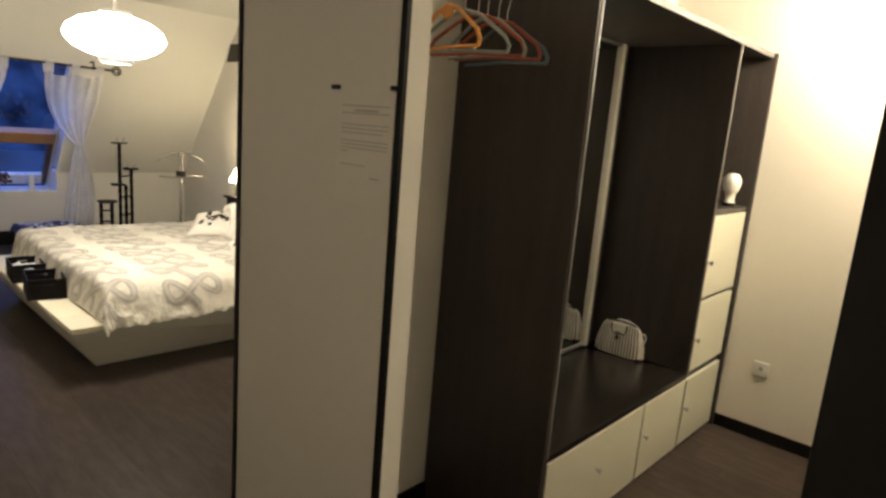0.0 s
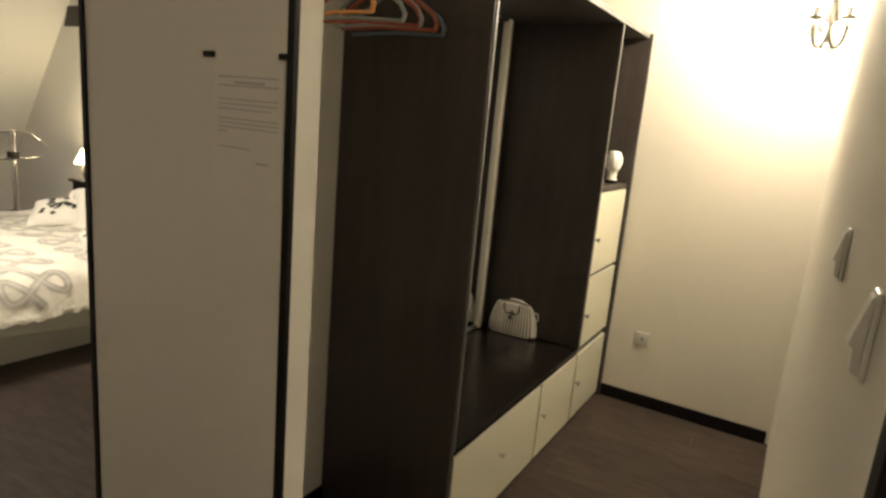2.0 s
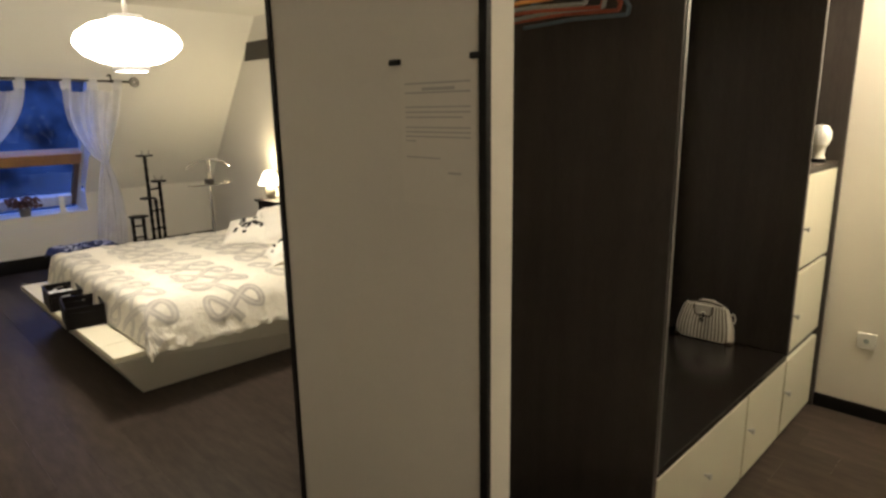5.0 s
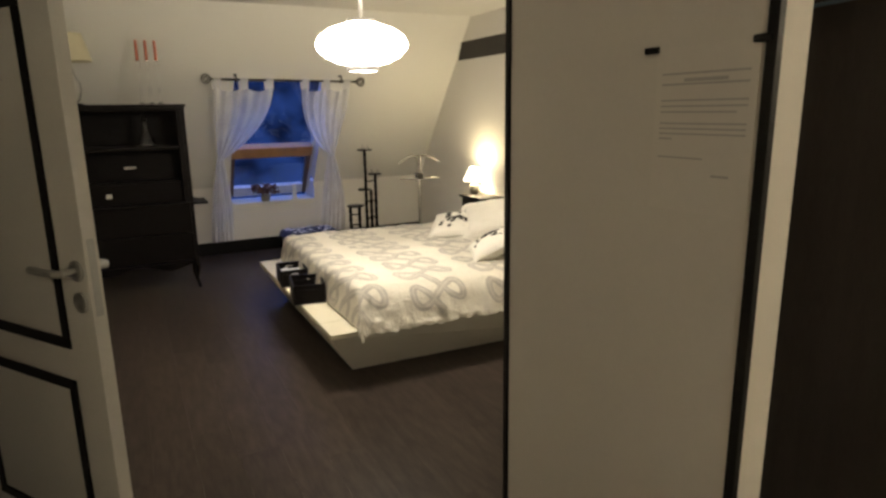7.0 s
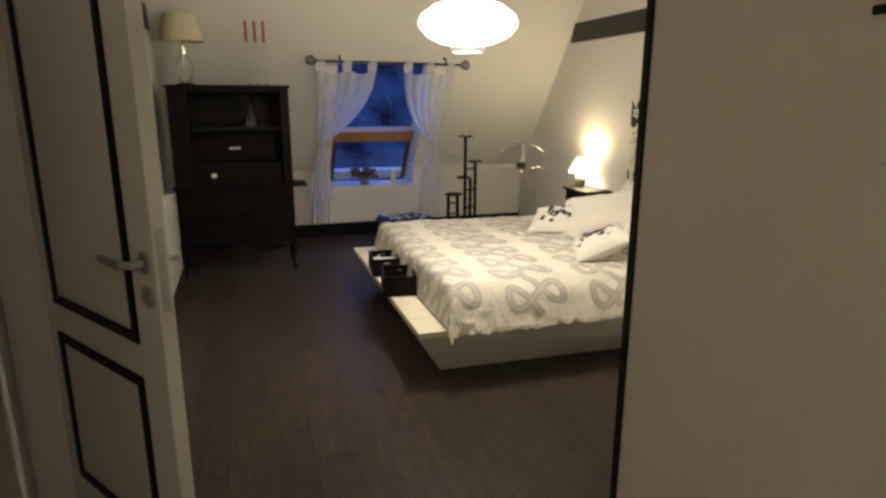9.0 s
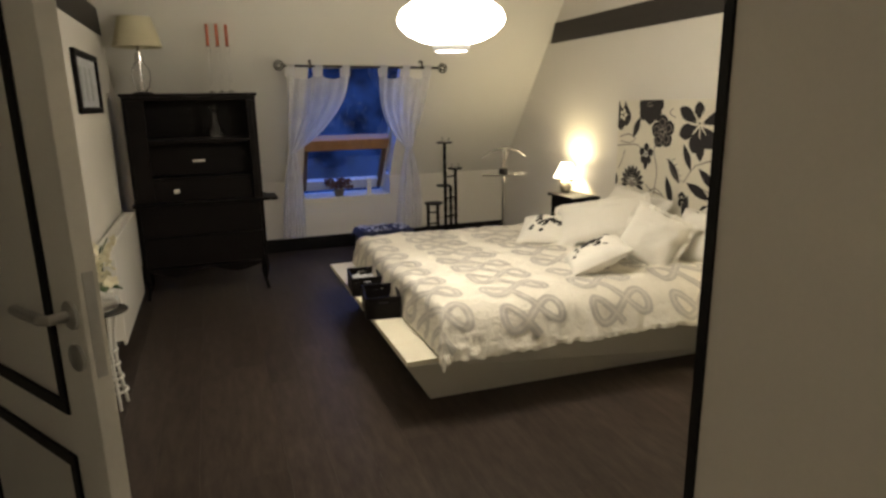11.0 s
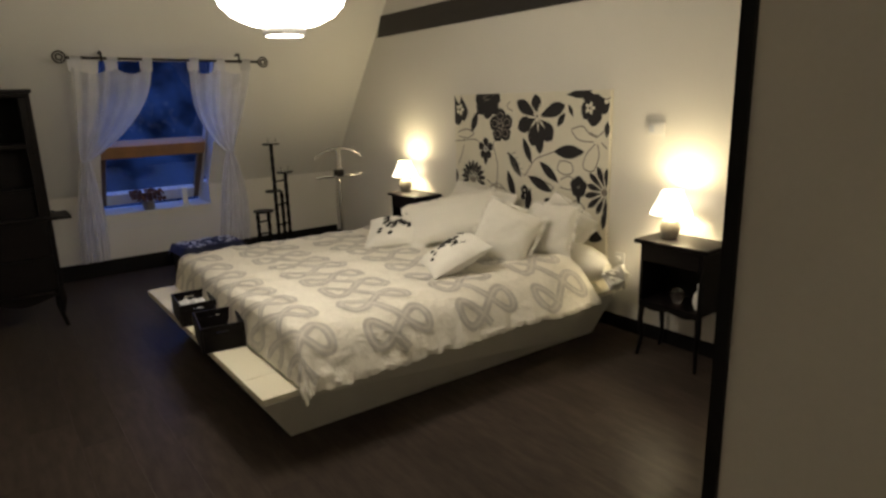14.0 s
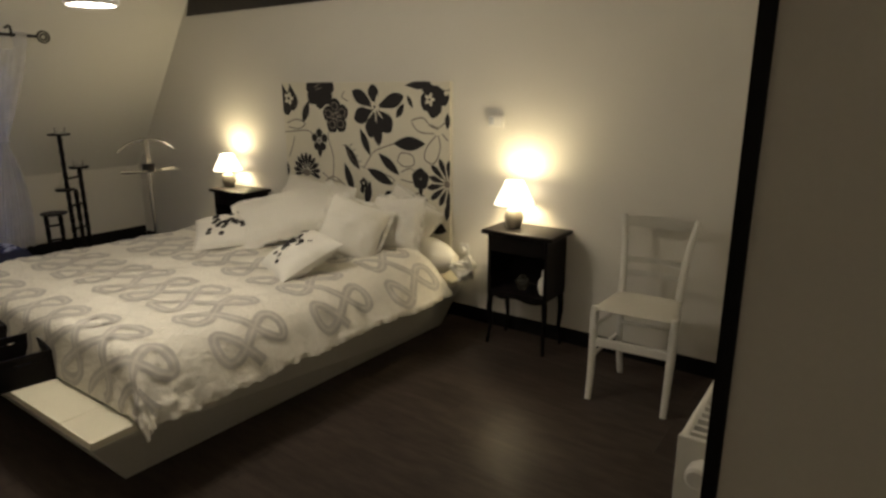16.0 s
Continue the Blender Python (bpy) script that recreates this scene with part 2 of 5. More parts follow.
def add_lathe(bm, profile, n=32, at=(0, 0, 0)):
    rings = []
    for r, z in profile:
        if r < 1e-5:
            rings.append([bm.verts.new((at[0], at[1], at[2] + z))])
        else:
            rings.append([bm.verts.new((at[0] + r * math.cos(2 * math.pi * i / n), at[1] + r * math.sin(2 * math.pi * i / n), at[2] + z)) for i in range(n)])
    for p, q in zip(rings, rings[1:]):
        for i in range(n):
            a, b = p[i % len(p)], p[(i + 1) % len(p)]
            c, d = q[(i + 1) % len(q)], q[i % len(q)]
            vs = []
            for v in (a, b, c, d):
                if v not in vs:
                    vs.append(v)
            if len(vs) > 2:
                bm.faces.new(vs)
    return bm


def lathe(profile, n=32, at=(0, 0, 0)):
    return add_lathe(bmesh.new(), profile, n, at)


def add_tube(bm, pts, r, n=8, caps=True):
    pts = [Vector(p) for p in pts]
    rad = r if isinstance(r, (list, tuple)) else [r] * len(pts)
    rings = []
    up = Vector((0, 0, 1))
    for i, p in enumerate(pts):
        d = (pts[min(i + 1, len(pts) - 1)] - pts[max(i - 1, 0)]).normalized()
        ref = up if abs(d.dot(up)) < 0.95 else Vector((1, 0, 0))
        if rings:
            ref = prev
        s = (ref - d * ref.dot(d)).normalized()
        prev = s
        t = d.cross(s)
        rings.append([bm.verts.new(p + rad[i] * (math.cos(2 * math.pi * k / n) * s + math.sin(2 * math.pi * k / n) * t)) for k in range(n)])
    for a, b in zip(rings, rings[1:]):
        for k in range(n):
            bm.faces.new((a[k], a[(k + 1) % n], b[(k + 1) % n], b[k]))
    if caps:
        bm.faces.new(rings[0][::-1])
        bm.faces.new(rings[-1])
    return bm


def tube(pts, r, n=8):
    return add_tube(bmesh.new(), pts, r, n)


def arc(c, r, a0, a1, n=16, plane="xz"):
    out = []
    for i in range(n + 1):
        a = radians(a0 + (a1 - a0) * i / n)
        u, v = r * math.cos(a), r * math.sin(a)
        out.append({"xz": (c[0] + u, c[1], c[2] + v), "yz": (c[0], c[1] + u, c[2] + v), "xy": (c[0] + u, c[1] + v, c[2])}[plane])
    return out


def add_sheet(bm, f, nu, nv):
    g = [[bm.verts.new(f(i / nu, j / nv)) for j in range(nv + 1)] for i in range(nu + 1)]
    for i in range(nu):
        for j in range(nv):
            bm.faces.new((g[i][j], g[i + 1][j], g[i + 1][j + 1], g[i][j + 1]))
    return bm


def add_patch(bm, outline, y, thick=0.002):
    """A flat printed shape on a wall facing -y, a little proud of it; outline in x and z."""
    lo = [bm.verts.new((p[0], y, p[1])) for p in outline]
    hi = [bm.verts.new((p[0], y - thick, p[1])) for p in outline]
    bm.faces.new(hi)
    n = len(lo)
    for i in range(n):
        bm.faces.new((lo[i], lo[(i + 1) % n], hi[(i + 1) % n], hi[i]))
    return bm


def finish(name, bm, mat, smooth=None):
    bmesh.ops.recalc_face_normals(bm, faces=bm.faces)
    me = bpy.data.meshes.new(name)
    bm.to_mesh(me)
    bm.free()
    me.materials.append(mat)
    if smooth is None:
        smooth = len(me.polygons) > 60
    if smooth:
        me.shade_smooth()
        me.set_sharp_from_angle(angle=radians(38))
    return me


def part(name, bm, mat, parent, label="", smooth=None):
    ob = new(name, finish(name, bm, mat, smooth))
    ob.parent = parent
    if label:
        tagged(ob, label)
    return ob


def thing(name, label, category, m=None, group=""):
    ob = new(name)
    ob.empty_display_size = 0.1
    ob.matrix_basis = m if m else Matrix.Identity(4)
    return tagged(ob, label, category, group)


def solid(name, bm, mat, label, category, group="", m=None):
    ob = new(name, finish(name, bm, mat))
    if m:
        ob.matrix_basis = m
    return tagged(ob, label, category, group)


def setting(name, bm, mat, label, category):
    ob = new(name, finish(name, bm, mat))
    return tagged(ob, label, category, kind="structure")


# ---- setting ----
HEAD, KNEE_X, KNEE_Z, TOP, SOUTH = 3.755, -8.11, 0.80, 2.65, -0.42
EAST = -1.834
BREAK_X = -6.70
S_DIR = Vector((BREAK_X - KNEE_X, 0, TOP - KNEE_Z)).normalized()
S_OUT = Vector((-S_DIR.z, 0, S_DIR.x))
S_LEN = math.hypot(BREAK_X - KNEE_X, TOP - KNEE_Z)

floor = setting("floor", box(-8.6, 3.2, -2.6, 4.3, -0.12, -0.006, 0), M_BLACK, "dark laminate floor of the bedroom and hall", "floor")

setting("wall_north", box(-8.7, -1.76, HEAD, HEAD + 0.2, 0, 3.0, 0), M_WALL, "cream-white painted plaster wall behind the bed", "wall")
bm = bmesh.new()
add_box(bm, -8.7, -3.16, SOUTH - 0.12, SOUTH, 0, 3.0)
add_box(bm, -3.16, -2.28, SOUTH - 0.12, SOUTH, 2.10, 3.0)
add_box(bm, -2.28, 3.2, SOUTH - 0.12, SOUTH, 0, 3.0)
setting("wall_south", bm, M_WALL, "white painted wall with a radiator and a doorway", "wall")
setting("wall_cupboard", box(-3.2, -2.2, SOUTH - 0.16, SOUTH - 0.125, 0, 2.6, 0), M_WALL, "plain white back of the shallow doorway recess", "wall")
bm = bmesh.new()
for x0, x1, z0, z1 in ((-3.22, -3.16, 0, 2.16), (-2.28, -2.22, 0, 2.16), (-3.16, -2.28, 2.10, 2.16)):
    add_box(bm, x0, x1, SOUTH, SOUTH + 0.014, z0, z1, 0.003)
setting("trim", bm, M_WHITE, "white painted door architrave", "trim")

WY0, WY1, SILL = 1.27, 2.275, 0.575
bm = bmesh.new()
add_box(bm, KNEE_X - 0.45, KNEE_X, SOUTH, WY0, 0, KNEE_Z)
add_box(bm, KNEE_X - 0.45, KNEE_X, WY1, HEAD, 0, KNEE_Z)
add_box(bm, KNEE_X - 0.45, KNEE_X, WY0, WY1, 0, SILL)
setting("wall_west", bm, M_WALL, "low white knee wall under the sloping roof", "wall")


def slope_matrix():
    """Local x runs along y, local y up the slope, local z outwards."""
    m = Matrix.Identity(4)
    for i, v in enumerate((Vector((0, 1, 0)), S_DIR, S_OUT)):
        m[0][i], m[1][i], m[2][i] = v
    m.translation = (KNEE_X, 0, KNEE_Z)
    return m


SLOPE = slope_matrix()
W_TOP = (1.97 - KNEE_Z) / S_DIR.z
bm = bmesh.new()
add_box(bm, SOUTH, WY0, -0.0, S_LEN + 0.1, 0, 0.30)
add_box(bm, WY1, HEAD, -0.0, S_LEN + 0.1, 0, 0.30)
add_box(bm, WY0, WY1, W_TOP, S_LEN + 0.1, 0, 0.30)
bm.transform(SLOPE)
setting("ceiling_slope", bm, M_CEIL, "white plastered sloping attic ceiling round the roof window", "ceiling")
setting("ceiling", box(BREAK_X - 0.05, 3.2, -2.6, 4.3, TOP, TOP + 0.2, 0), M_CEIL, "flat white plastered ceiling", "ceiling")

# dividing wall, front panel wall and hall
setting("wall_divider", box(EAST, -1.765, 1.153, HEAD, 0, TOP, 0), M_WALL, "white wall between the bedroom and the wardrobe niche", "wall")
setting("wall_panel", box(EAST, -1.112, 1.08, 1.153, 0, TOP, 0.002), M_PANEL, "smooth taupe-white wall panel with black edge trims", "wall")
setting("wall_hall_end", box(-1.765, 0.6, 3.934, 4.13, 0, TOP, 0), M_HALL, "cream wall at the end of the hall lit by a sconce", "wall")
bm = add_prism(bmesh.new(), [(-0.121, 0.72), (0.10, 0.72), (0.10, 3.94), (-0.158, 3.94)], "z", 0, TOP)
setting("wall_hall_east", bm, M_HALL, "cream side wall of the hall", "wall")
setting("wall_jamb", box(-0.124, 1.2, 0.675, 0.718, 0, TOP, 0.003), M_BLACK, "black door jamb at the hall's corner", "wall")
setting("wall_back", box(1.9, 2.1, -0.62, 4.1, 0, TOP, 0), M_HALL, "plain wall closing the corridor", "wall")
setting("wall_side", box(0.1, 2.1, 0.72, 0.85, 0, TOP, 0), M_HALL, "plain wall beside the door jamb", "wall")

bm = bmesh.new()
add_box(bm, EAST - 0.001, EAST + 0.014, 1.074, 1.080, 0, TOP)
add_box(bm, EAST - 0.005, EAST, 1.074, 1.150, 0, TOP)
setting("trim", bm, M_BLACK, "black edge trim on the panel wall", "trim")
# Sconce light on the wall end is put into this lighter cream.
setting("trim", box(-1.112, -1.101, 1.0805, 1.155, 0, TOP, 0.001), M_HALL, "cream end of the panel wall with sconce light in its colour", "trim")
bm = bmesh.new()
add_box(bm, -1.116, -1.100, 1.073, 1.080, 0, TOP)
add_box(bm, -1.101, -1.097, 1.073, 1.086, 0, TOP)
setting("trim", bm, M_BLACK, "black edge trim on the panel wall", "trim")


def baseboard(x0, x1, y0, y1, h=0.095):
    setting("baseboard", box(x0, x1, y0, y1, 0, h, 0.003), M_BLACK, "black painted skirting board along the wall", "baseboard")


baseboard(KNEE_X + 0.016, EAST, HEAD - 0.016, HEAD - 0.001)
baseboard(KNEE_X + 0.001, KNEE_X + 0.016, SOUTH, HEAD - 0.017, 0.155)
baseboard(KNEE_X + 0.017, -3.225, SOUTH + 0.001, SOUTH + 0.016)
baseboard(-1.15, -0.175, 3.918, 3.933, 0.075)
baseboard(-1.764, -1.749, 1.156, 1.982, 0.075)
baseboard(-2.215, 1.9, SOUTH + 0.001, SOUTH + 0.016)

setting("beam", add_prism(bmesh.new(), [(-6.965, 2.205), (EAST, 2.205), (EAST, 2.40), (-6.885, 2.40)], "y", HEAD - 0.012, HEAD - 0.001), M_BEAM, "dark stained wooden beam across the wall", "beam")
setting("beam", add_prism(bmesh.new(), [(-6.965, 2.205), (-2.3, 2.205), (-2.3, 2.40), (-6.885, 2.40)], "y", SOUTH + 0.001, SOUTH + 0.012), M_BEAM, "dark stained wooden beam across the wall", "beam")


# ---- roof window ----
win = tagged(new("window_1"), "pine roof window with two panes against dusk", "window", kind="structure")
win.matrix_basis = SLOPE @ Matrix.Translation((0, 0, 0.20))
LOW = -0.36
RAIL = (1.21 - 0.92) / S_DIR.z
bm = bmesh.new()
add_box(bm, WY0 - 0.02, WY0 + 0.025, LOW, W_TOP + 0.05, -0.02, 0.06, 0.004)
add_box(bm, WY1 - 0.02, WY1 + 0.02, LOW, W_TOP + 0.05, -0.02, 0.06, 0.004)
add_box(bm, WY0 + 0.025, WY1 - 0.02, W_TOP - 0.06, W_TOP + 0.05, -0.02, 0.06, 0.004)
part("window_frame", bm, M_WHITE, win, "white painted window lining")
bm = bmesh.new()
add_box(bm, WY0 + 0.025, WY1 - 0.02, RAIL - 0.07, RAIL + 0.075, -0.05, 0.05, 0.006)
part("rail", bm, M_PINE, win, "varnished pine cross rail")
bm = bmesh.new()
add_box(bm, WY1 - 0.075, WY1 - 0.022, LOW + 0.02, RAIL - 0.072, -0.03, 0.03, 0.005)
add_box(bm, WY0 + 0.027, WY0 + 0.075, LOW + 0.02, RAIL - 0.072, -0.03, 0.03, 0.005)
part("sash", bm, M_DARKPINE, win, "dark stained lower sash")
part("bottom_rail", box(WY0 + 0.075, WY1 - 0.075, LOW + 0.02, LOW + 0.16, -0.03, 0.03, 0.005), M_CLOTHW, win, "pale grey lower rail")
part("pane", box(WY0 + 0.075, WY1 - 0.075, LOW + 0.16, RAIL - 0.07, -0.004, 0.004, 0), M_PANE, win).visible_shadow = False
part("pane", box(WY0 + 0.025, WY1 - 0.02, RAIL + 0.075, W_TOP - 0.06, -0.004, 0.004, 0), M_PANE, win).visible_shadow = False
ob = part("window_sill", box(KNEE_X - 0.44, KNEE_X + 0.015, WY0 + 0.003, WY1 - 0.003, SILL, SILL + 0.02, 0.004), M_WHITE, win, "white painted window sill")
ob.matrix_basis = win.matrix_basis.inverted()

# dried flower pot and small white fence on the sill
pot = thing("flower_pot", "brown pot of dried red-brown flowers on the window sill", "plant", pose(-8.16, 1.68, SILL + 0.02))
part("pot", lathe([(0, 0), (0.05, 0), (0.065, 0.09), (0.058, 0.09), (0.0, 0.08)], 20), M_CERAMIC, pot)
bm = bmesh.new()
rnd = random.Random(8)
for _ in range(170):
    a, r = rnd.random() * 6.28, rnd.random() ** 0.5 * 0.16
    p = Vector((r * math.cos(a) * 0.6, r * math.sin(a), 0.09 + 0.11 * rnd.random()))
    s = 0.014 + 0.012 * rnd.random()
    e = Euler((rnd.random() * 6, rnd.random() * 6, 0)).to_matrix()
    bm.faces.new([bm.verts.new(p + e @ Vector(q)) for q in ((-s, 0, 0), (0, -s, 0.005), (s, 0, 0), (0, s, -0.005))])
part("bouquet", bm, M_DRIED, pot, "dried red-brown flower heads")
post = thing("ornament_post", "small white wooden ornament on the window sill", "ornament", pose(-8.13, 2.03, SILL + 0.02))
part("upright", box(-0.012, 0.012, -0.026, 0.026, 0, 0.19, 0.004), M_WHITE, post)
part("foot", box(-0.02, 0.02, -0.05, 0.05, 0, 0.015, 0.003), M_WHITE, post)

# ---- curtain rod and curtains ----
ROD_X, ROD_Z = -7.06, 1.972
rod = thing("curtain_rod", "black iron curtain rod with spiral finials", "curtain rod", pose(ROD_X, 0, ROD_Z))
part("rod", tube([(0, 1.03, 0.01), (0, 2.53, -0.006)], 0.011, 10), M_IRON, rod)
for y, dz in ((0.985, 0.012), (2.575, -0.008)):
    bm = bmesh.new()
    for k in range(2):
        add_tube(bm, [(0, y + (0.042 - 0.02 * k) * math.cos(a / 14 * 2 * math.pi), dz + (0.042 - 0.02 * k) * math.sin(a / 14 * 2 * math.pi)) for a in range(15)], 0.007, 6)
    part("finial", bm, M_IRON, rod, "spiral iron finial")
for y in (1.27, 2.36):
    bm = tube([(0, y, -0.02), (0, y, 0.055), (-0.03, y, 0.06), (-0.09, y, 0.05)], 0.009, 8)
    part("bracket", bm, M_IRON, rod)


def curtain(y0, y1, ty, seed, by0, by1):
    """A voile panel hung by loops, gathered by a tie at ty and falling to the floor."""
    rnd = random.Random(seed)
    ph = rnd.random() * 6
    zt, ztie, zb = ROD_Z - 0.06, 1.15, 0.19
    xt, xtie, xb = ROD_X + 0.005, -7.62, -7.93

    def f(u, v):
        if v < 0.5:
            k = v / 0.5
            e = k ** 2.3
            y = (y0 + (y1 - y0) * u) * (1 - e) + (ty + 0.036 * (u - 0.5) * 2) * e
            z = zt + (ztie - zt) * k
            x = xt + (xtie - xt) * k ** 1.2
            a = 0.022 * (1 - 0.5 * k)
            z -= 0.05 * math.sin(math.pi * ((u * 2) % 1)) * (1 - k) ** 3
        else:
            k = (v - 0.5) / 0.5
            e = 1 - (1 - k) ** 2.2
            y = (ty + 0.036 * (u - 0.5) * 2) * (1 - e) + (by0 + (by1 - by0) * u) * e
            z = ztie + (zb - ztie) * k
            x = xtie + (xb - xtie) * k
            a = 0.012 + 0.016 * e
        w = math.sin(u * 2 * math.pi * 5.5 + ph + 1.3 * v) + 0.4 * math.sin(u * 31 + 2 * ph)
        return (x + a * w, y + 0.006 * math.sin(9 * v + u * 20), z)

    c = thing("curtain", "sheer white voile curtain tied back at the roof window", "curtain", group="window curtains")
    part("cloth", add_sheet(bmesh.new(), f, 60, 60), M_VOILE, c, smooth=True)
    for k in range(3):
        y = y0 + 0.03 + (y1 - y0 - 0.06) * k / 2
        bm = bmesh.new()

        def g(u, v, y=y):
            a = radians(-80 + 340 * u)
            return (ROD_X + 0.017 * math.cos(a), y + 0.075 * (v - 0.5) + 0.01 * math.sin(6 * u), ROD_Z - 0.0 + 0.02 * math.sin(a) - (0.07 if u < 0.08 or u > 0.92 else 0))
        part("loop", add_sheet(bm, g, 16, 4), M_VOILE, c)
    bm = bmesh.new()
    add_tube(bm, [(xtie + 0.03 * math.cos(a), ty + 0.040 * math.sin(a), ztie + 0.012 * math.sin(a + 1)) for a in [k / 16 * 2 * math.pi for k in range(17)]], 0.008, 6)
    part("tie", bm, M_CLOTHW, c, "pale tie band")


curtain(1.05, 1.62, 1.125, 1, 0.98, 1.24)
curtain(1.93, 2.44, 2.38, 2, 2.27, 2.60)

# ---- bed ----
BX0, BX1, BY0, BY1, BZ = -6.06, -3.90, 1.175, 3.73, 0.335
bed = thing("platform_bed", "white low platform bed with sloping sides", "bed")
top = [(BX0, BY0, BZ - 0.03), (BX1, BY0, BZ - 0.03), (BX1, BY1 - 0.12, BZ - 0.03), (BX0, BY1 - 0.12, BZ - 0.03)]
low = [(BX0 + 0.2, BY0 + 0.19, 0.0), (BX1 - 0.2, BY0 + 0.19, 0.0), (BX1 - 0.13, BY1 - 0.19, 0.0), (BX0 + 0.2, BY1 - 0.19, 0.0)]
side_names = ((0, 1), (1, 2), (2, 3), (3, 0))
for i, j in side_names:
    bm = bmesh.new()
    a, b, c, d = (Vector(p) for p in (top[i], top[j], low[j], low[i]))
    ctr = Vector(((BX0 + BX1) / 2, (BY0 + BY1) / 2, 0.15))
    n = (b - a).cross(d - a).normalized()
    if n.dot(a - ctr) < 0:
        n = -n
    vs = [bm.verts.new(p) for p in (a, b, c, d)] + [bm.verts.new(p - n * 0.022) for p in (a, b, c, d)]
    for q in ((0, 1, 2, 3), (4, 5, 6, 7), (0, 1, 5, 4), (1, 2, 6, 5), (2, 3, 7, 6), (3, 0, 4, 7)):
        bm.faces.new([vs[k] for k in q])
    part("side_panel", bm, M_BEDW, bed)
for x0, x1 in ((BX0, -5.23), (-5.227, -4.149), (-4.146, BX1)):
    part("top_board", box(x0, x1, BY0, BY1, BZ - 0.028, BZ, 0.003), M_BEDTOP, bed, "cream platform board")
mattress = solid("mattress", box(-5.82, -4.10, 1.52, 3.62, BZ + 0.001, BZ + 0.20, 0.05, 4), M_SHEET, "white mattress on the platform bed", "mattress")

# duvet
FAR_X, NEAR_X, FOOT_Y, HEAD_Y = -5.87, -4.11, 1.46, 3.30
FAR_L, NEAR_L, FOOT_L = 0.30, 0.375, 0.285
CLOTH_A = FAR_L + (NEAR_X - FAR_X) + NEAR_L
CLOTH_B = FOOT_L + (HEAD_Y - FOOT_Y)


def smooth01(t):
    t = max(0.0, min(1.0, t))
    return t * t * (3 - 2 * t)


def fold(s, r, phi):
    """Reach and drop of a cloth that bends over a rounded edge, s metres past the bend's start."""
    if s <= 0:
        return s, 0.0
    th = min(s / r, phi)
    rest = max(0.0, s - r * phi)
    return r * math.sin(th) + rest * math.cos(phi), r * (1 - math.cos(th)) + rest * math.sin(phi)


def duvet_at(a, b):
    """a runs along the cloth from the far hem to the near hem, b from the foot hem to the head."""
    a, b = min(max(a, 0.0), CLOTH_A), min(max(b, 0.0), CLOTH_B)
    hem = 0.035 * noise.noise(Vector((b * 3.5, 1.5, 0))) + 0.014 * noise.noise(Vector((b * 12, 4.5, 0)))
    hn, dn = fold(a - FAR_L - (NEAR_X - FAR_X), 0.22, radians(62))
    hf, df = fold(FAR_L - a, 0.10, radians(70))
    ht, dt = fold(FOOT_L - b, 0.08, radians(78))
    kn, kt = dn / 0.24, dt / 0.235
    x = NEAR_X + hn if a > CLOTH_A / 2 else FAR_X - hf
    y = FOOT_Y - ht
    x += 0.085 * kn * smooth01((b - 0.9) / 1.1) + hem * 0.5 * kn
    drop = ((dn + 0.4 * hem * kn) ** 4 + df ** 4 + dt ** 4) ** 0.25 if dn + df + dt > 0 else 0.0
    p = Vector((a, b, 0))
    z = 0.577 + 0.008 * math.sin(4 * a + 2.4 * b) - drop
    w = 0.013 * noise.noise(p * 4.2) + 0.007 * noise.noise(p * 11.0 + Vector((3, 1, 7))) + 0.005 * noise.noise(p * 24.0)
    corner = smooth01((a - 1.95) / 0.4) * smooth01((0.75 - b) / 0.6)
    side = 0.022 * kn * noise.noise(Vector((a * 7, b * 13, 2.0))) + 0.012 * kt * noise.noise(Vector((a * 12, b * 5, 5.0)))
    side += 0.015 * corner * noise.noise(Vector((a * 17 - b * 8, b * 22 + a * 12, 8.0)))
    x += 0.9 * side * kn
    y -= 0.7 * side * kt
    z += w * (1 - 0.4 * max(kn, kt)) + 0.5 * side
    floor_z = BZ + 0.012 + 0.010 * noise.noise(p * 11.0) if x < BX1 - 0.005 else 0.300 + 0.012 * noise.noise(p * 8.0)
    if x >= BX1 - 0.03 and z < BZ + 0.03:
        x = max(x, BX1 + 0.012 + 0.008 * noise.noise(Vector((b * 14, 9.0, 0))))
    return Vector((x, y, max(z, floor_z)))


duvet = thing("duvet", "white cotton duvet cover with grey braided scrolls on the bed", "bedspread")
bm = add_sheet(bmesh.new(), lambda u, v: duvet_at(u * CLOTH_A, v * CLOTH_B), 170, 150)
part("cover", bm, M_DUVET, duvet, smooth=True)


def ruffle(u, v):
    b = duvet_at(CLOTH_A, u * CLOTH_B)
    return b + Vector(((0.014 * noise.noise(Vector((u * 60, 0, 2))) + 0.006) * v + 0.008 * noise.noise(Vector((u * 25, 3, 0))) * v, 0.012 * v * noise.noise(Vector((u * 70, 7, 0))), -0.022 * v + 0.012 * v * noise.noise(Vector((u * 45, 0, 8)))))


part("ruffle", add_sheet(bmesh.new(), ruffle, 220, 4), M_DUVET, duvet, "gathered hem ruffle", smooth=True)


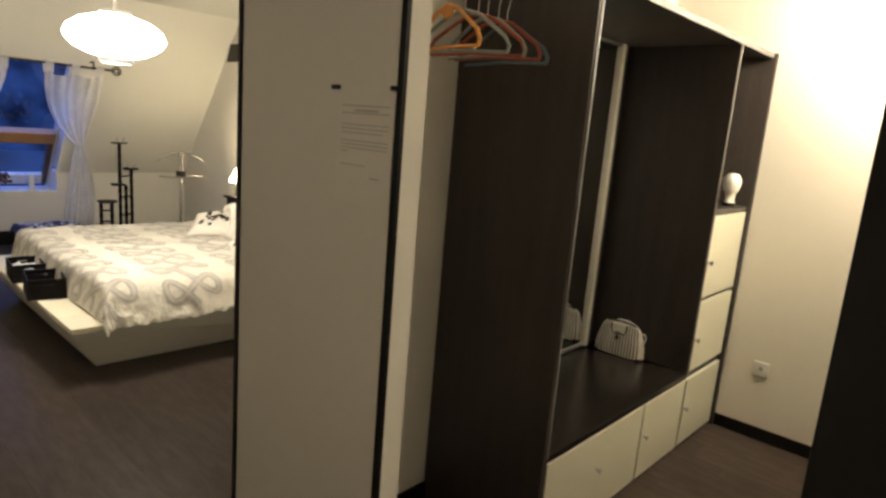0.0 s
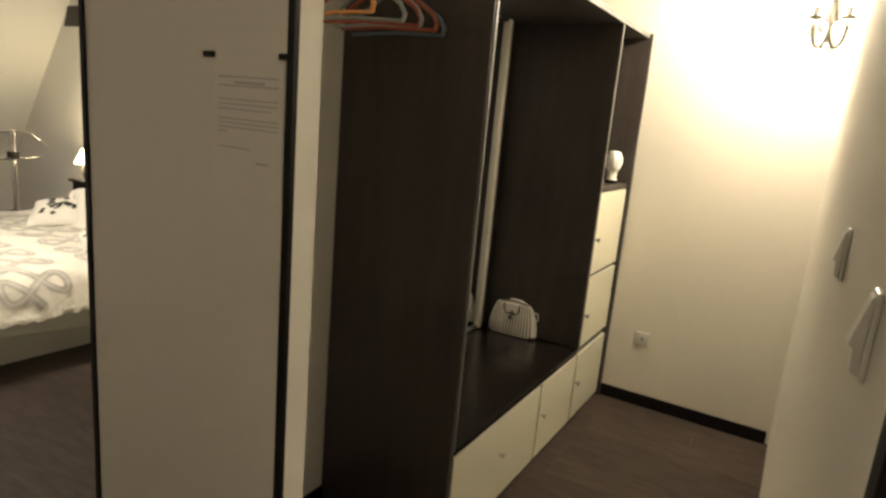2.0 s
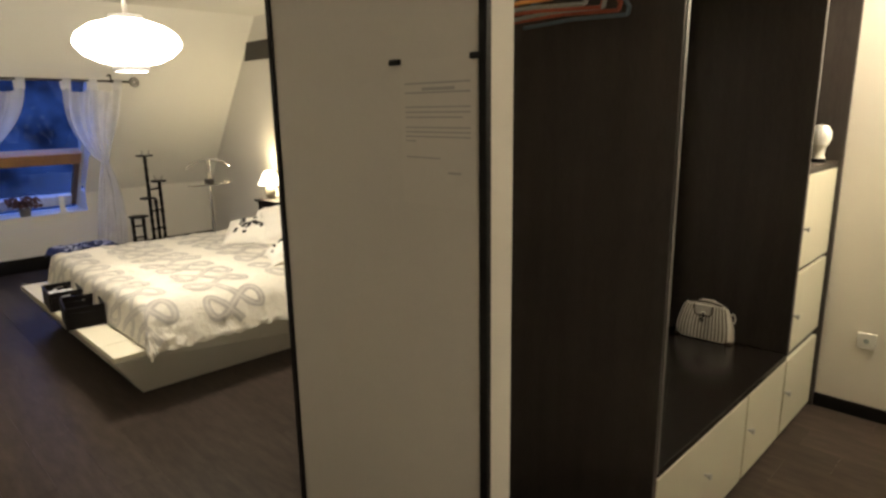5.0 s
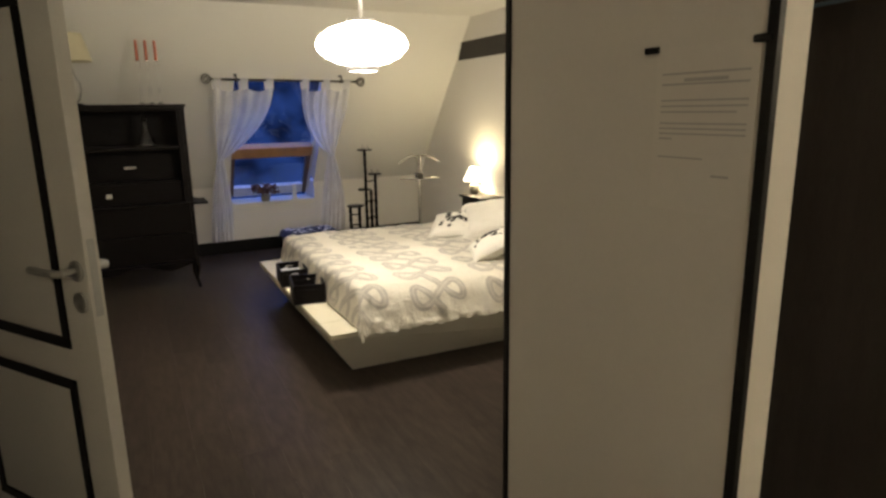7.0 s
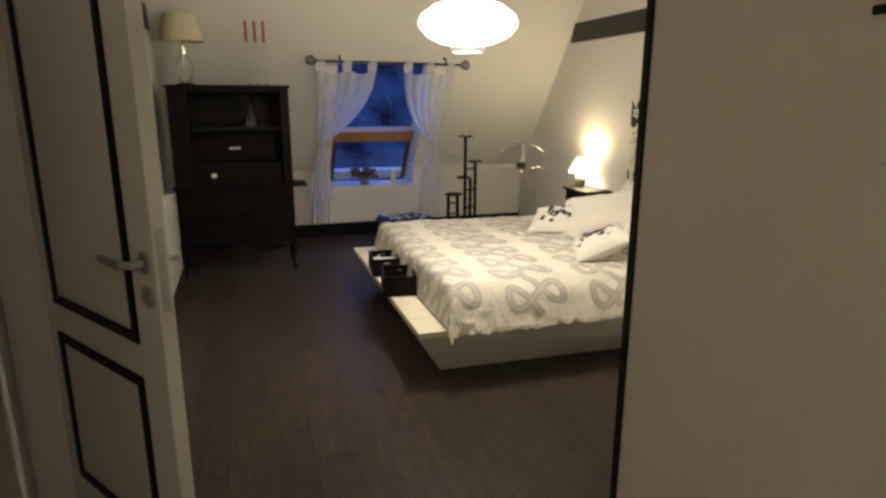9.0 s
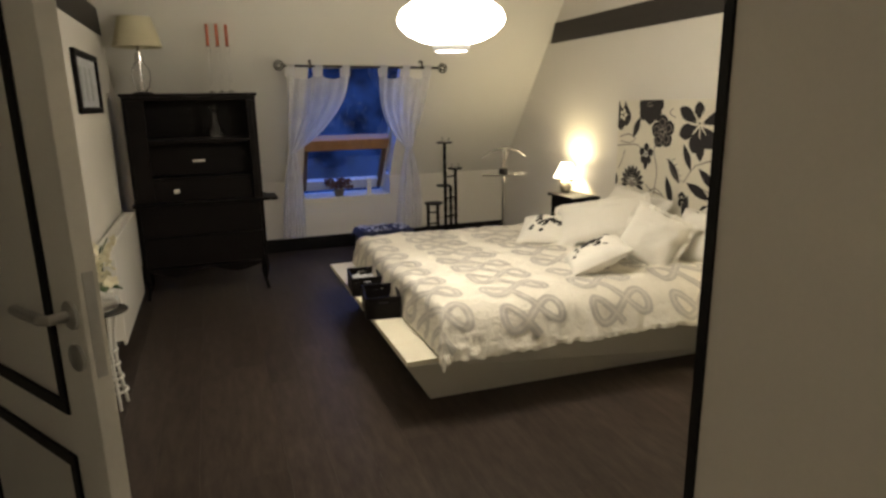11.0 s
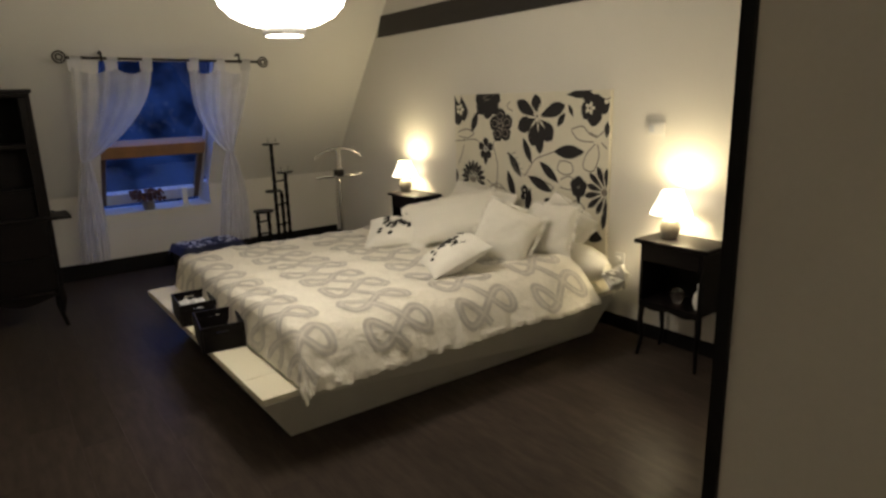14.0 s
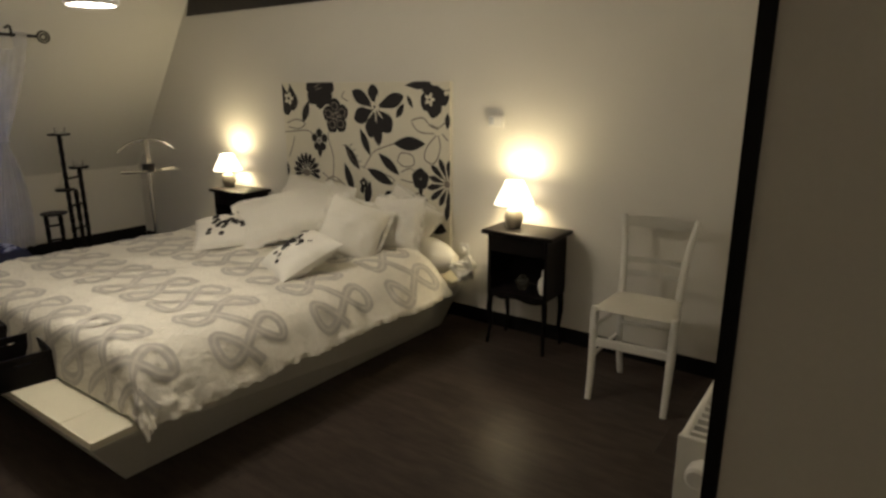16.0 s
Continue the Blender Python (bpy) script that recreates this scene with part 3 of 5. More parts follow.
def add_ribbon(bm, path, width, lift, n):
    prev = None
    for k in range(n + 1):
        a, b = path(k / n)
        a2, b2 = path((k + 0.3) / n)
        da, db = a2 - a, b2 - b
        l = math.hypot(da, db) or 1
        na, nb = -db / l * width / 2, da / l * width / 2
        p = duvet_at(a, b)
        nrm = (duvet_at(a + 0.012, b) - duvet_at(a - 0.012, b)).cross(duvet_at(a, b + 0.012) - duvet_at(a, b - 0.012))
        nrm = nrm.normalized() if nrm.length > 1e-9 else Vector((0, 0, 1))
        if a < 0.02 or a > CLOTH_A - 0.02 or b < 0.02 or b > CLOTH_B - 0.02:
            prev = None
            continue
        cur = [bm.verts.new(duvet_at(a + s * na, b + s * nb) + nrm * lift) for s in (-1, 0, 1)]
        if prev:
            for i in (0, 1):
                bm.faces.new((prev[i], prev[i + 1], cur[i + 1], cur[i]))
        prev = cur


STEP = 0.243
for row, b0 in enumerate((0.20, 0.745, 1.30, 1.845)):
    def chain(t, b0=b0, row=row):
        """A looped chain: loops to the head and the foot in turn, joined by slanting strands."""
        g = (t * 11.45 - 0.25) * 2 * math.pi
        a = 2.168 + 0.03 * row - STEP * 10 + STEP * g / (2 * math.pi) - STEP / 4 + STEP / 4 * math.sin(g) + 0.098 * math.sin(2 * g)
        return a, b0 + 0.185 * math.sin(g) + 0.012 * math.sin(g * 0.37 + row)

    grey, pale = bmesh.new(), bmesh.new()
    add_ribbon(grey, chain, 0.050, 0.0040, 760)
    add_ribbon(pale, chain, 0.013, 0.0062, 760)
    scroll = part("braid_scroll", grey, M_STITCH, duvet, "grey braided scroll", smooth=True)
    part("braid_line", pale, M_STITCH2, scroll, "pale centre line", smooth=True)


# pillows
def pillow_mesh(w, h, t, flange=0.0, seed=0, puff=0.55):
    bm = bmesh.new()
    n = 26

    def side(s):
        def f(u, v):
            a, b = 2 * u - 1, 2 * v - 1
            fx = max(0.0, 1 - abs(a) ** 2.6) * max(0.0, 1 - abs(b) ** 2.6)
            pinch = 1 - 0.07 * (1 - abs(a) ** 2) * abs(b) ** 4
            pinch2 = 1 - 0.07 * (1 - abs(b) ** 2) * abs(a) ** 4
            z = s * t / 2 * fx ** puff
            wr = noise.noise(Vector((a * 2.3 + seed, b * 2.3, s * 3.0))) * 0.018 + noise.noise(Vector((a * 6 + seed, b * 6, s))) * 0.007
            return (w / 2 * a * pinch2, h / 2 * b * pinch, z + wr * fx ** 0.5)
        return f
    add_sheet(bm, side(1), n, n)
    add_sheet(bm, side(-1), n, n)
    bmesh.ops.remove_doubles(bm, verts=bm.verts, dist=0.0008)
    if flange:
        def edge(u, v):
            a = u * 4
            k, r = int(a) % 4, a - int(a)
            o = 1 + flange * v
            q = 2 * r - 1
            x, y = [(q, -1), (1, q), (-q, 1), (-1, -q)][k]
            z = 0.012 * v * math.sin(u * 60 + seed) + 0.006 * math.sin(u * 131)
            return (w / 2 * 0.97 * x * o, h / 2 * 0.97 * y * o, z)
        add_sheet(bm, edge, 120, 2)
    return bm


def place(x, y, z, lean, yaw, spin=0):
    return pose(x, y, z) @ pose(0, 0, 0, 0, 0, yaw) @ pose(0, 0, 0, lean, 0, 0) @ pose(0, 0, 0, 0, 0, spin)


def lie(c, across, up):
    """A pose from the middle of a cushion and the directions of its width and its height."""
    x = Vector(across).normalized()
    z = x.cross(Vector(up)).normalized()
    y = z.cross(x)
    m = Matrix.Identity(4)
    for i, v in enumerate((x, y, z)):
        m[0][i], m[1][i], m[2][i] = v
    m.translation = c
    return m


def pillow(label, m, w, h, t, flange=0.0, seed=0):
    p = thing("pillow", label, "pillow", m, group="pillows on the bed")
    part("cover", pillow_mesh(w, h, t, flange, seed), M_SHEET, p, smooth=True)
    return p


def dotted_cushion(m, seed):
    p = thing("cushion", "cream cushion dotted with black petals on the bed", "cushion", m, group="dotted cushions")
    w, h, t = 0.42, 0.40, 0.15
    part("cover", pillow_mesh(w, h, t, 0.0, seed), M_SHEET, p, smooth=True)
    rnd = random.Random(seed)
    for _ in range(26):
        a, b = max(-0.7, min(0.7, rnd.gauss(-0.1, 0.3))), max(-0.7, min(0.7, rnd.gauss(0.05, 0.32)))
        fx = max(0.0, 1 - abs(a) ** 2.6) * max(0.0, 1 - abs(b) ** 2.6)
        bm = bmesh.new()
        ang = 0.6 + rnd.uniform(-0.3, 0.3)
        top_v, low_v = [], []
        for k in range(10):
            c, s = math.cos(k / 10 * 6.283), math.sin(k / 10 * 6.283)
            px, py = 0.019 * c, 0.0125 * s
            dx, dy = px * math.cos(ang) - py * math.sin(ang), px * math.sin(ang) + py * math.cos(ang)
            aa, bb = a + dx / w * 2, b + dy / h * 2
            f2 = max(0.0, 1 - abs(aa) ** 2.6) * max(0.0, 1 - abs(bb) ** 2.6)
            wr = noise.noise(Vector((aa * 2.3 + seed, bb * 2.3, 3.0))) * 0.018 + noise.noise(Vector((aa * 6 + seed, bb * 6, 1.0))) * 0.007
            zz = t / 2 * f2 ** 0.55 + wr * f2 ** 0.5
            pin, pin2 = 1 - 0.07 * (1 - abs(aa) ** 2) * abs(bb) ** 4, 1 - 0.07 * (1 - abs(bb) ** 2) * abs(aa) ** 4
            top_v.append(bm.verts.new((w / 2 * aa * pin2, h / 2 * bb * pin, zz + 0.005)))
            low_v.append(bm.verts.new((w / 2 * aa * pin2, h / 2 * bb * pin, zz - 0.003)))
        bm.faces.new(top_v)
        for k in range(10):
            bm.faces.new((low_v[k], low_v[(k + 1) % 10], top_v[(k + 1) % 10], top_v[k]))
        part("petal", bm, M_INK, p)


pillow("large plain white pillow against the headboard panel", place(-5.24, 3.51, 0.69, 58, 2, -5), 0.72, 0.46, 0.18, 0.05, 1)
pillow("large plain white pillow against the headboard panel", place(-4.36, 3.575, 0.665, 66, -2, -20), 0.50, 0.40, 0.15, 0.08, 2)
pillow("large white pillow with a wide flange slumped over the others", lie((-4.95, 3.06, 0.75), (0.46, 0.66, 0.14), (-0.56, 0.28, 0.32)), 0.68, 0.46, 0.17, 0.10, 3)
pillow("white pillow with a wide flange", lie((-4.34, 3.03, 0.728), (0.78, 0.49, -0.34), (-0.02, 0.61, 0.75)), 0.39, 0.38, 0.16, 0.12, 4)
pillow("white square pillow leaning on the bolster", lie((-4.23, 3.33, 0.72), (0.40, 0.12, 0.0), (0.02, 0.2, 0.4)), 0.34, 0.36, 0.14, 0.10, 9)
pillow("white pillow lying flat under the others", place(-4.9, 3.36, 0.575, 6, 0), 1.20, 0.40, 0.12, 0.0, 7)
dotted_cushion(lie((-5.20, 2.725, 0.655), (0.24, 0.29, 0.02), (-0.30, 0.33, 0.15)), 5)
dotted_cushion(lie((-4.36, 2.61, 0.655), (0.42, -0.17, 0.0), (0.13, 0.28, 0.14)), 6)

bol = thing("bolster", "white bolster with knotted cloth ends at the bed head", "bolster")
bm = bmesh.new()
prof = [(-5.66, 0.03), (-5.62, 0.09), (-5.5, 0.112), (-4.9, 0.118), (-4.20, 0.116), (-4.08, 0.105), (-3.98, 0.08), (-3.93, 0.05), (-3.90, 0.035)]
add_tube(bm, [(x, 3.52, BZ + 0.145) for x, r in prof], [r * 1.2 for x, r in prof], 24)
part("cover", bm, M_SHEET, bol, smooth=True)
bm = bmesh.new()


def knot(u, v):
    g = u * 2 * math.pi
    flare = min(v * 1.25, 1.0) ** 1.3 * (1.0 - 0.25 * max(0.0, v - 0.8) / 0.2)
    r = 0.026 + (0.066 + 0.020 * math.sin(7 * g + 3 * v) + 0.013 * math.sin(15 * g + 1.3)) * flare
    r *= math.sqrt(max(0.0, 1.0 - max(0.0, (v - 0.72) / 0.28) ** 2))
    return (-3.915 + 0.150 * v + 0.026 * math.sin(4 * g + 0.6) * flare, 3.50 + r * math.cos(g), BZ + 0.112 + r * 0.85 * math.sin(g))


part("knotted_end", add_sheet(bm, knot, 72, 14), M_SHEET, bol, "gathered knotted end", smooth=True)


# crates on the foot board
def crate(m, label):
    c = thing("crate", label, "crate", m, group="crates on the bed platform")
    L, W, H, T = 0.31, 0.225, 0.14, 0.012
    part("bottom", box(-L / 2, L / 2, -W / 2, W / 2, 0, T, 0.002), M_DARKWOOD, c)
    for s in (-1, 1):
        part("side", box(-L / 2, L / 2, s * W / 2 - (T if s > 0 else 0), s * W / 2 + (T if s < 0 else 0), T, H, 0.003), M_DARKWOOD, c)
        bm = bmesh.new()
        x0, x1 = (L / 2 - T, L / 2) if s > 0 else (-L / 2, -L / 2 + T)
        w = W / 2 - T
        add_box(bm, x0, x1, -w, w, T, H * 0.72, 0.002)
        add_box(bm, x0, x1, -w, -0.03, H * 0.72, H * 0.78, 0.002)
        add_box(bm, x0, x1, 0.03, w, H * 0.72, H * 0.78, 0.002)
        add_box(bm, x0, x1, -w, w, H * 0.78, H, 0.002)
        part("end", bm, M_DARKWOOD, c, "end board with a hand hole")


crate(pose(-4.735, 1.262, BZ, 0, 0, -9), "black wooden crate with hand holes on the bed platform")
crate(pose(-5.235, 1.272, BZ, 0, 0, -5) @ Matrix.Diagonal((0.95, 0.92, 0.94, 1)), "black wooden crate holding a cloth on the bed platform")
bm = add_sheet(bmesh.new(), lambda u, v: (-5.34 + 0.21 * u, 1.19 + 0.16 * v, BZ + 0.085 + 0.03 * noise.noise(Vector((u * 4, v * 4, 0)))), 14, 10)
solid("folded_cloth", bm, M_CLOTHW, "pale folded cloth inside a black crate", "cloth")


# ---- bedside tables ----
def bedside(m):
    t = thing("bedside_table", "black stained wooden bedside table with an open niche", "nightstand", m, group="bedside tables")
    W, D = 0.405, 0.27
    part("top", box(-W / 2 - 0.035, W / 2 + 0.035, -D - 0.025, 0.0, 0.715, 0.742, 0.007, 3), M_DARKWOOD, t)
    part("side", box(-W / 2, -W / 2 + 0.02, -D, -0.005, 0.34, 0.715, 0.002), M_DARKWOOD, t)
    part("side", box(W / 2 - 0.02, W / 2, -D, -0.005, 0.34, 0.715, 0.002), M_DARKWOOD, t)
    part("back", box(-W / 2 + 0.02, W / 2 - 0.02, -0.02, -0.005, 0.34, 0.715, 0.0), M_DARKWOOD, t)
    part("shelf", box(-W / 2 + 0.02, W / 2 - 0.02, -D, -0.02, 0.34, 0.36, 0.002), M_DARKWOOD, t)
    part("drawer_front", box(-W / 2 + 0.022, W / 2 - 0.022, -D - 0.004, -D + 0.015, 0.61, 0.712, 0.003), M_DARKWOOD, t)
    bm = bmesh.new()
    pts = [(-W / 2, 0.34)] + [(-W / 2 + W * k / 12, 0.318 + 0.008 * math.cos(k / 12 * 4 * math.pi)) for k in range(13)] + [(W / 2, 0.34)]
    add_prism(bm, pts, "y", -D, -D + 0.018)
    part("apron", bm, M_DARKWOOD, t, "curved front apron")
    for sx in (-1, 1):
        for y, dy in ((-D + 0.02, -0.02), (-0.03, 0.0)):
            x = sx * (W / 2 - 0.018)
            part("leg", tube([(x, y, 0.36), (x + sx * 0.008, y + dy * 0.4, 0.24), (x - sx * 0.002, y, 0.12), (x + sx * 0.012, y + dy, 0.0)], [0.019, 0.018, 0.013, 0.011], 8), M_DARKWOOD, t)
    return t


def bedside_lamp(x, y, z):
    l = thing("table_lamp", "lit table lamp with white shade and grey ceramic foot", "lamp", pose(x, y, z) @ Matrix.Diagonal((0.92, 0.92, 0.95, 1)), group="bedside lamps")
    part("base", lathe([(0, 0), (0.045, 0), (0.05, 0.012), (0.063, 0.05), (0.066, 0.08), (0.05, 0.115), (0.022, 0.128), (0.014, 0.15), (0, 0.15)], 28), M_CERAMIC, l, "grey ceramic lamp foot")
    bm = lathe([(0.132, 0.155), (0.118, 0.185), (0.085, 0.25), (0.062, 0.298)], 40)
    add_lathe(bm, [(0.129, 0.155), (0.115, 0.185), (0.082, 0.25), (0.059, 0.298)], 40)
    part("shade", bm, M_SHADE, l, "glowing white fabric shade")
    part("stem", tube([(0, 0, 0.15), (0, 0, 0.19)], 0.012, 10), M_ALU, l)


NS2 = bedside(pose(-3.415, 3.735, 0))
NS1 = copy_thing(NS2, pose(-6.20, 3.735, 0))
bedside_lamp(-3.515, 3.60, 0.742)
bedside_lamp(-6.36, 3.60, 0.742)
vase = lathe([(0, 0), (0.03, 0), (0.042, 0.04), (0.036, 0.085), (0.017, 0.115), (0.02, 0.15), (0.015, 0.15), (0, 0.1)], 24)
solid("jug", vase, M_WHITE, "small white ceramic jug in the bedside table niche", "jug", m=pose(-3.27, 3.56, 0.36))
bm = lathe([(0, 0), (0.025, 0), (0.045, 0.045), (0.025, 0.085), (0.012, 0.09), (0, 0.09)], 24)
solid("glass_ball", bm, M_GLASS, "small clear glass ornament in the niche", "ornament", m=pose(-3.43, 3.58, 0.36))

# ---- headboard art ----
AX0, AX1, AZ0, AZ1 = -5.725, -4.08, 0.40, 1.622
AW, AH = AX1 - AX0, 1.045
art = thing("wall_art", "three-panel cream canvas with black flowers above the bed", "wall art")
FY = HEAD - 0.03
for k in range(3):
    part("canvas", box(AX0 + AW * k / 3 + 0.001, AX0 + AW * (k + 1) / 3 - 0.001, FY, HEAD - 0.002, AZ0, AZ1, 0.003), M_CANVAS, art)


def uv(u, v):
    return (AX0 + AW * min(max(u, 0.0), 1.0), AZ1 - AH * min(max(v, 0.0), 1.14))


def petal(u, v, ang, length, width, fat=0.5):
    """A pointed petal that starts at (u, v); ang in degrees, 0 to the right and 90 up."""
    ca, sa = math.cos(radians(ang)), math.sin(radians(ang))
    out = []
    for k in range(21):
        t = k / 20
        w = width * math.sin(math.pi * t ** (1.0 if fat == 0.5 else 1.0 / fat)) ** (1.0 if fat == 0.5 else 0.8)
        out.append((t * length, w / 2))
    for k in range(19, 0, -1):
        out.append((out[k][0], -out[k][1]))
    return [uv(u + (p * ca - q * sa) / AW, v - (p * sa + q * ca) / AH) for p, q in out]


def blot(u, v, rx, ry, lobes=0, depth=0.0, turn=0.0):
    return [uv(u + rx * (1 + depth * math.cos(lobes * a)) * math.cos(a + turn) / AW, v + ry * (1 + depth * math.cos(lobes * a)) * math.sin(a + turn) / AH) for a in [k / 40 * 2 * math.pi for k in range(40)]]


ink_order = itertools.count()


def ink(outline, level=0, mat=None):
    """A printed shape; each lies a hair above the last, so that no two share a plane."""
    part("printed_flower", add_patch(bmesh.new(), outline, FY - 0.0005 - 0.0016 * level - 0.00003 * (next(ink_order) % 40), 0.0012), mat or M_INK, art)


def flower(u, v, n, r, w, start=90.0, spread=360.0, fat=0.7, centre=True):
    for k in range(n):
        a = start + spread * k / n
        ink(petal(u, v, a, r, w, fat))
    if centre:
        ink(blot(u, v, r * 0.26, r * 0.26, 5, 0.2), 1, M_CANVAS)
        ink(blot(u, v, r * 0.12, r * 0.12), 2)


# top row: half flower, hanging cup, five-lobed flower, large lily, drooping bell
ink(petal(0.0, 0.0, -78, 0.26, 0.15, 0.6)); ink(petal(0.055, 0.0, -82, 0.22, 0.13, 0.6)); ink(blot(0.045, 0.115, 0.042, 0.040, 5, 0.3), 1, M_CANVAS); ink(blot(0.045, 0.115, 0.014, 0.014), 2)
ink(petal(0.133, 0.295, 64, 0.19, 0.07))
for a, l, w in ((200, 0.16, 0.12), (232, 0.20, 0.13), (268, 0.20, 0.14), (303, 0.19, 0.13), (340, 0.16, 0.12)):
    ink(petal(0.262, 0.0, a, l, w, 0.65))
ink(petal(0.22, 0.035, 20, 0.10, 0.008), 1, M_LINE); ink(petal(0.23, 0.05, 8, 0.09, 0.008), 1, M_LINE)
flower(0.357, 0.238, 5, 0.138, 0.115, 95, 360, 0.62, False)
for k in range(5):
    a = radians(95 + 72 * k)
    ink(blot(0.357 + 0.075 * math.cos(a) / AW, 0.238 - 0.075 * math.sin(a) / AH, 0.036, 0.032), 1, M_LINE)
    ink(blot(0.357 + 0.075 * math.cos(a) / AW, 0.238 - 0.075 * math.sin(a) / AH, 0.028, 0.025), 2)
ink(blot(0.357, 0.238, 0.03, 0.03, 5, 0.3), 1, M_LINE); ink(blot(0.357, 0.238, 0.016, 0.016), 2)
for a, l, w in ((151, 0.25, 0.10), (98, 0.17, 0.10), (18, 0.28, 0.10), (-158, 0.225, 0.12), (-104, 0.22, 0.13), (-84, 0.27, 0.09), (-48, 0.22, 0.14)):
    ink(petal(0.600, 0.175, a, l, w, 0.62))
for a in (75, 125, 178, 228, 275, 315):
    ink(petal(0.600, 0.175, a, 0.11, 0.014), 1, M_CANVAS)
ink(blot(0.600, 0.165, 0.035, 0.03, 7, 0.4), 2, M_CANVAS); ink(blot(0.600, 0.165, 0.010, 0.010), 3)
ink(petal(0.718, 0.238, 54, 0.125, 0.052)); ink(petal(0.780, 0.085, -62, 0.10, 0.032))
ink(petal(0.765, 0.025, 3, 0.20, 0.065, 0.6))
for a, l, w in ((-125, 0.20, 0.13), (-100, 0.22, 0.13), (-60, 0.15, 0.11), (190, 0.13, 0.10)):
    ink(petal(0.935, 0.025, a, l, w, 0.6))
flower(0.895, 0.112, 5, 0.072, 0.065, 100, 360, 0.6, False)
ink(blot(0.900, 0.113, 0.034, 0.034, 5, 0.35), 3, M_CANVAS); ink(blot(0.900, 0.113, 0.009, 0.009), 4)
ink(petal(0.90, 0.012, 0, 0.09, 0.03), 1, M_CANVAS); ink(petal(0.97, 0.065, -30, 0.04, 0.03), 1, M_CANVAS)
# middle rows: small flowers, fans and slender leaves
flower(0.243, 0.418, 5, 0.092, 0.068, 90, 360, 0.6, False); ink(petal(0.243, 0.45, -92, 0.10, 0.05)); ink(blot(0.243, 0.418, 0.026, 0.024), 1, M_STITCH); ink(blot(0.243, 0.418, 0.010, 0.010), 2)
for k in range(11):
    ink(petal(0.143 + 0.022 * math.cos(radians(-14 + 20.8 * k)) / AW, 0.665 - 0.022 * math.sin(radians(-14 + 20.8 * k)) / AH, -14 + 20.8 * k, 0.135, 0.035, 0.56))
ink(blot(0.143, 0.672, 0.040, 0.028), 1, M_LINE)
for u, v, a, l, w in ((0.699, 0.408, 2, 0.29, 0.098), (0.506, 0.318, -64, 0.215, 0.066), (0.406, 0.432, -52, 0.24, 0.070), (0.401, 0.567, -70, 0.255, 0.072), (0.540, 0.596, -22, 0.275, 0.080), (0.612, 0.482, -37, 0.245, 0.072), (0.529, 0.870, 77, 0.20, 0.070), (0.987, 0.30, 89, 0.11, 0.045), (0.004, 0.604, -90, 0.115, 0.05), (0.982, 0.90, 87, 0.13, 0.045), (0.87, 0.93, -12, 0.19, 0.10)):
    ink(petal(u, v, a, l, w))
for k in range(5):
    ink(petal(0.42 + 0.016 * k, 0.455 + 0.035 * k, 160 - 6 * k, 0.055, 0.008), 0, M_LINE); ink(petal(0.43 + 0.016 * k, 0.445 + 0.035 * k, 20 - 6 * k, 0.055, 0.008), 0, M_LINE)
flower(0.518, 0.705, 5, 0.042, 0.034, 90, 360, 0.6, False); ink(blot(0.518, 0.705, 0.010, 0.010), 1, M_CANVAS); ink(blot(0.508, 0.755, 0.022, 0.026))
flower(0.846, 0.633, 5, 0.078, 0.075, 90, 360, 0.6, False); ink(petal(0.846, 0.66, -88, 0.10, 0.035))
for k in range(8):
    ink(petal(0.992 + 0.025 * math.cos(radians(88 + 26 * k)) / AW, 0.652 - 0.025 * math.sin(radians(88 + 26 * k)) / AH, 88 + 26 * k, 0.14 + 0.03 * abs(math.sin(k)), 0.044, 0.56))
ink(blot(0.985, 0.652, 0.024, 0.024), 1, M_LINE)
for a, l in ((170, 0.13), (140, 0.11), (95, 0.09), (35, 0.12), (5, 0.14)):
    ink(petal(0.70, 0.815, a, l, 0.075, 0.62))


def vine(pts, w=0.010):
    fine = []
    for i in range(len(pts) - 1):
        p0, p1, p2, p3 = pts[max(i - 1, 0)], pts[i], pts[i + 1], pts[min(i + 2, len(pts) - 1)]
        for k in range(8):
            t = k / 8
            fine.append(tuple(0.5 * (2 * p1[j] + (p2[j] - p0[j]) * t + (2 * p0[j] - 5 * p1[j] + 4 * p2[j] - p3[j]) * t * t + (3 * p1[j] - p0[j] - 3 * p2[j] + p3[j]) * t ** 3) for j in (0, 1)))
    fine.append(pts[-1])
    bm = bmesh.new()
    prev = None
    for i, p in enumerate(fine):
        q = fine[min(i + 1, len(fine) - 1)]
        o = fine[max(i - 1, 0)]
        dx, dy = q[0] - o[0], q[1] - o[1]
        l = math.hypot(dx, dy) or 1
        a = uv(p[0] - dy / l * w / 2 / AW, p[1] + dx / l * w / 2 / AH)
        b = uv(p[0] + dy / l * w / 2 / AW, p[1] - dx / l * w / 2 / AH)
        cur = (bm.verts.new((a[0], FY - 0.0006, a[1])), bm.verts.new((b[0], FY - 0.0006, b[1])))
        if prev:
            bm.faces.new((prev[0], prev[1], cur[1], cur[0]))
        prev = cur
    part("printed_vine", bm, M_LINE, art)


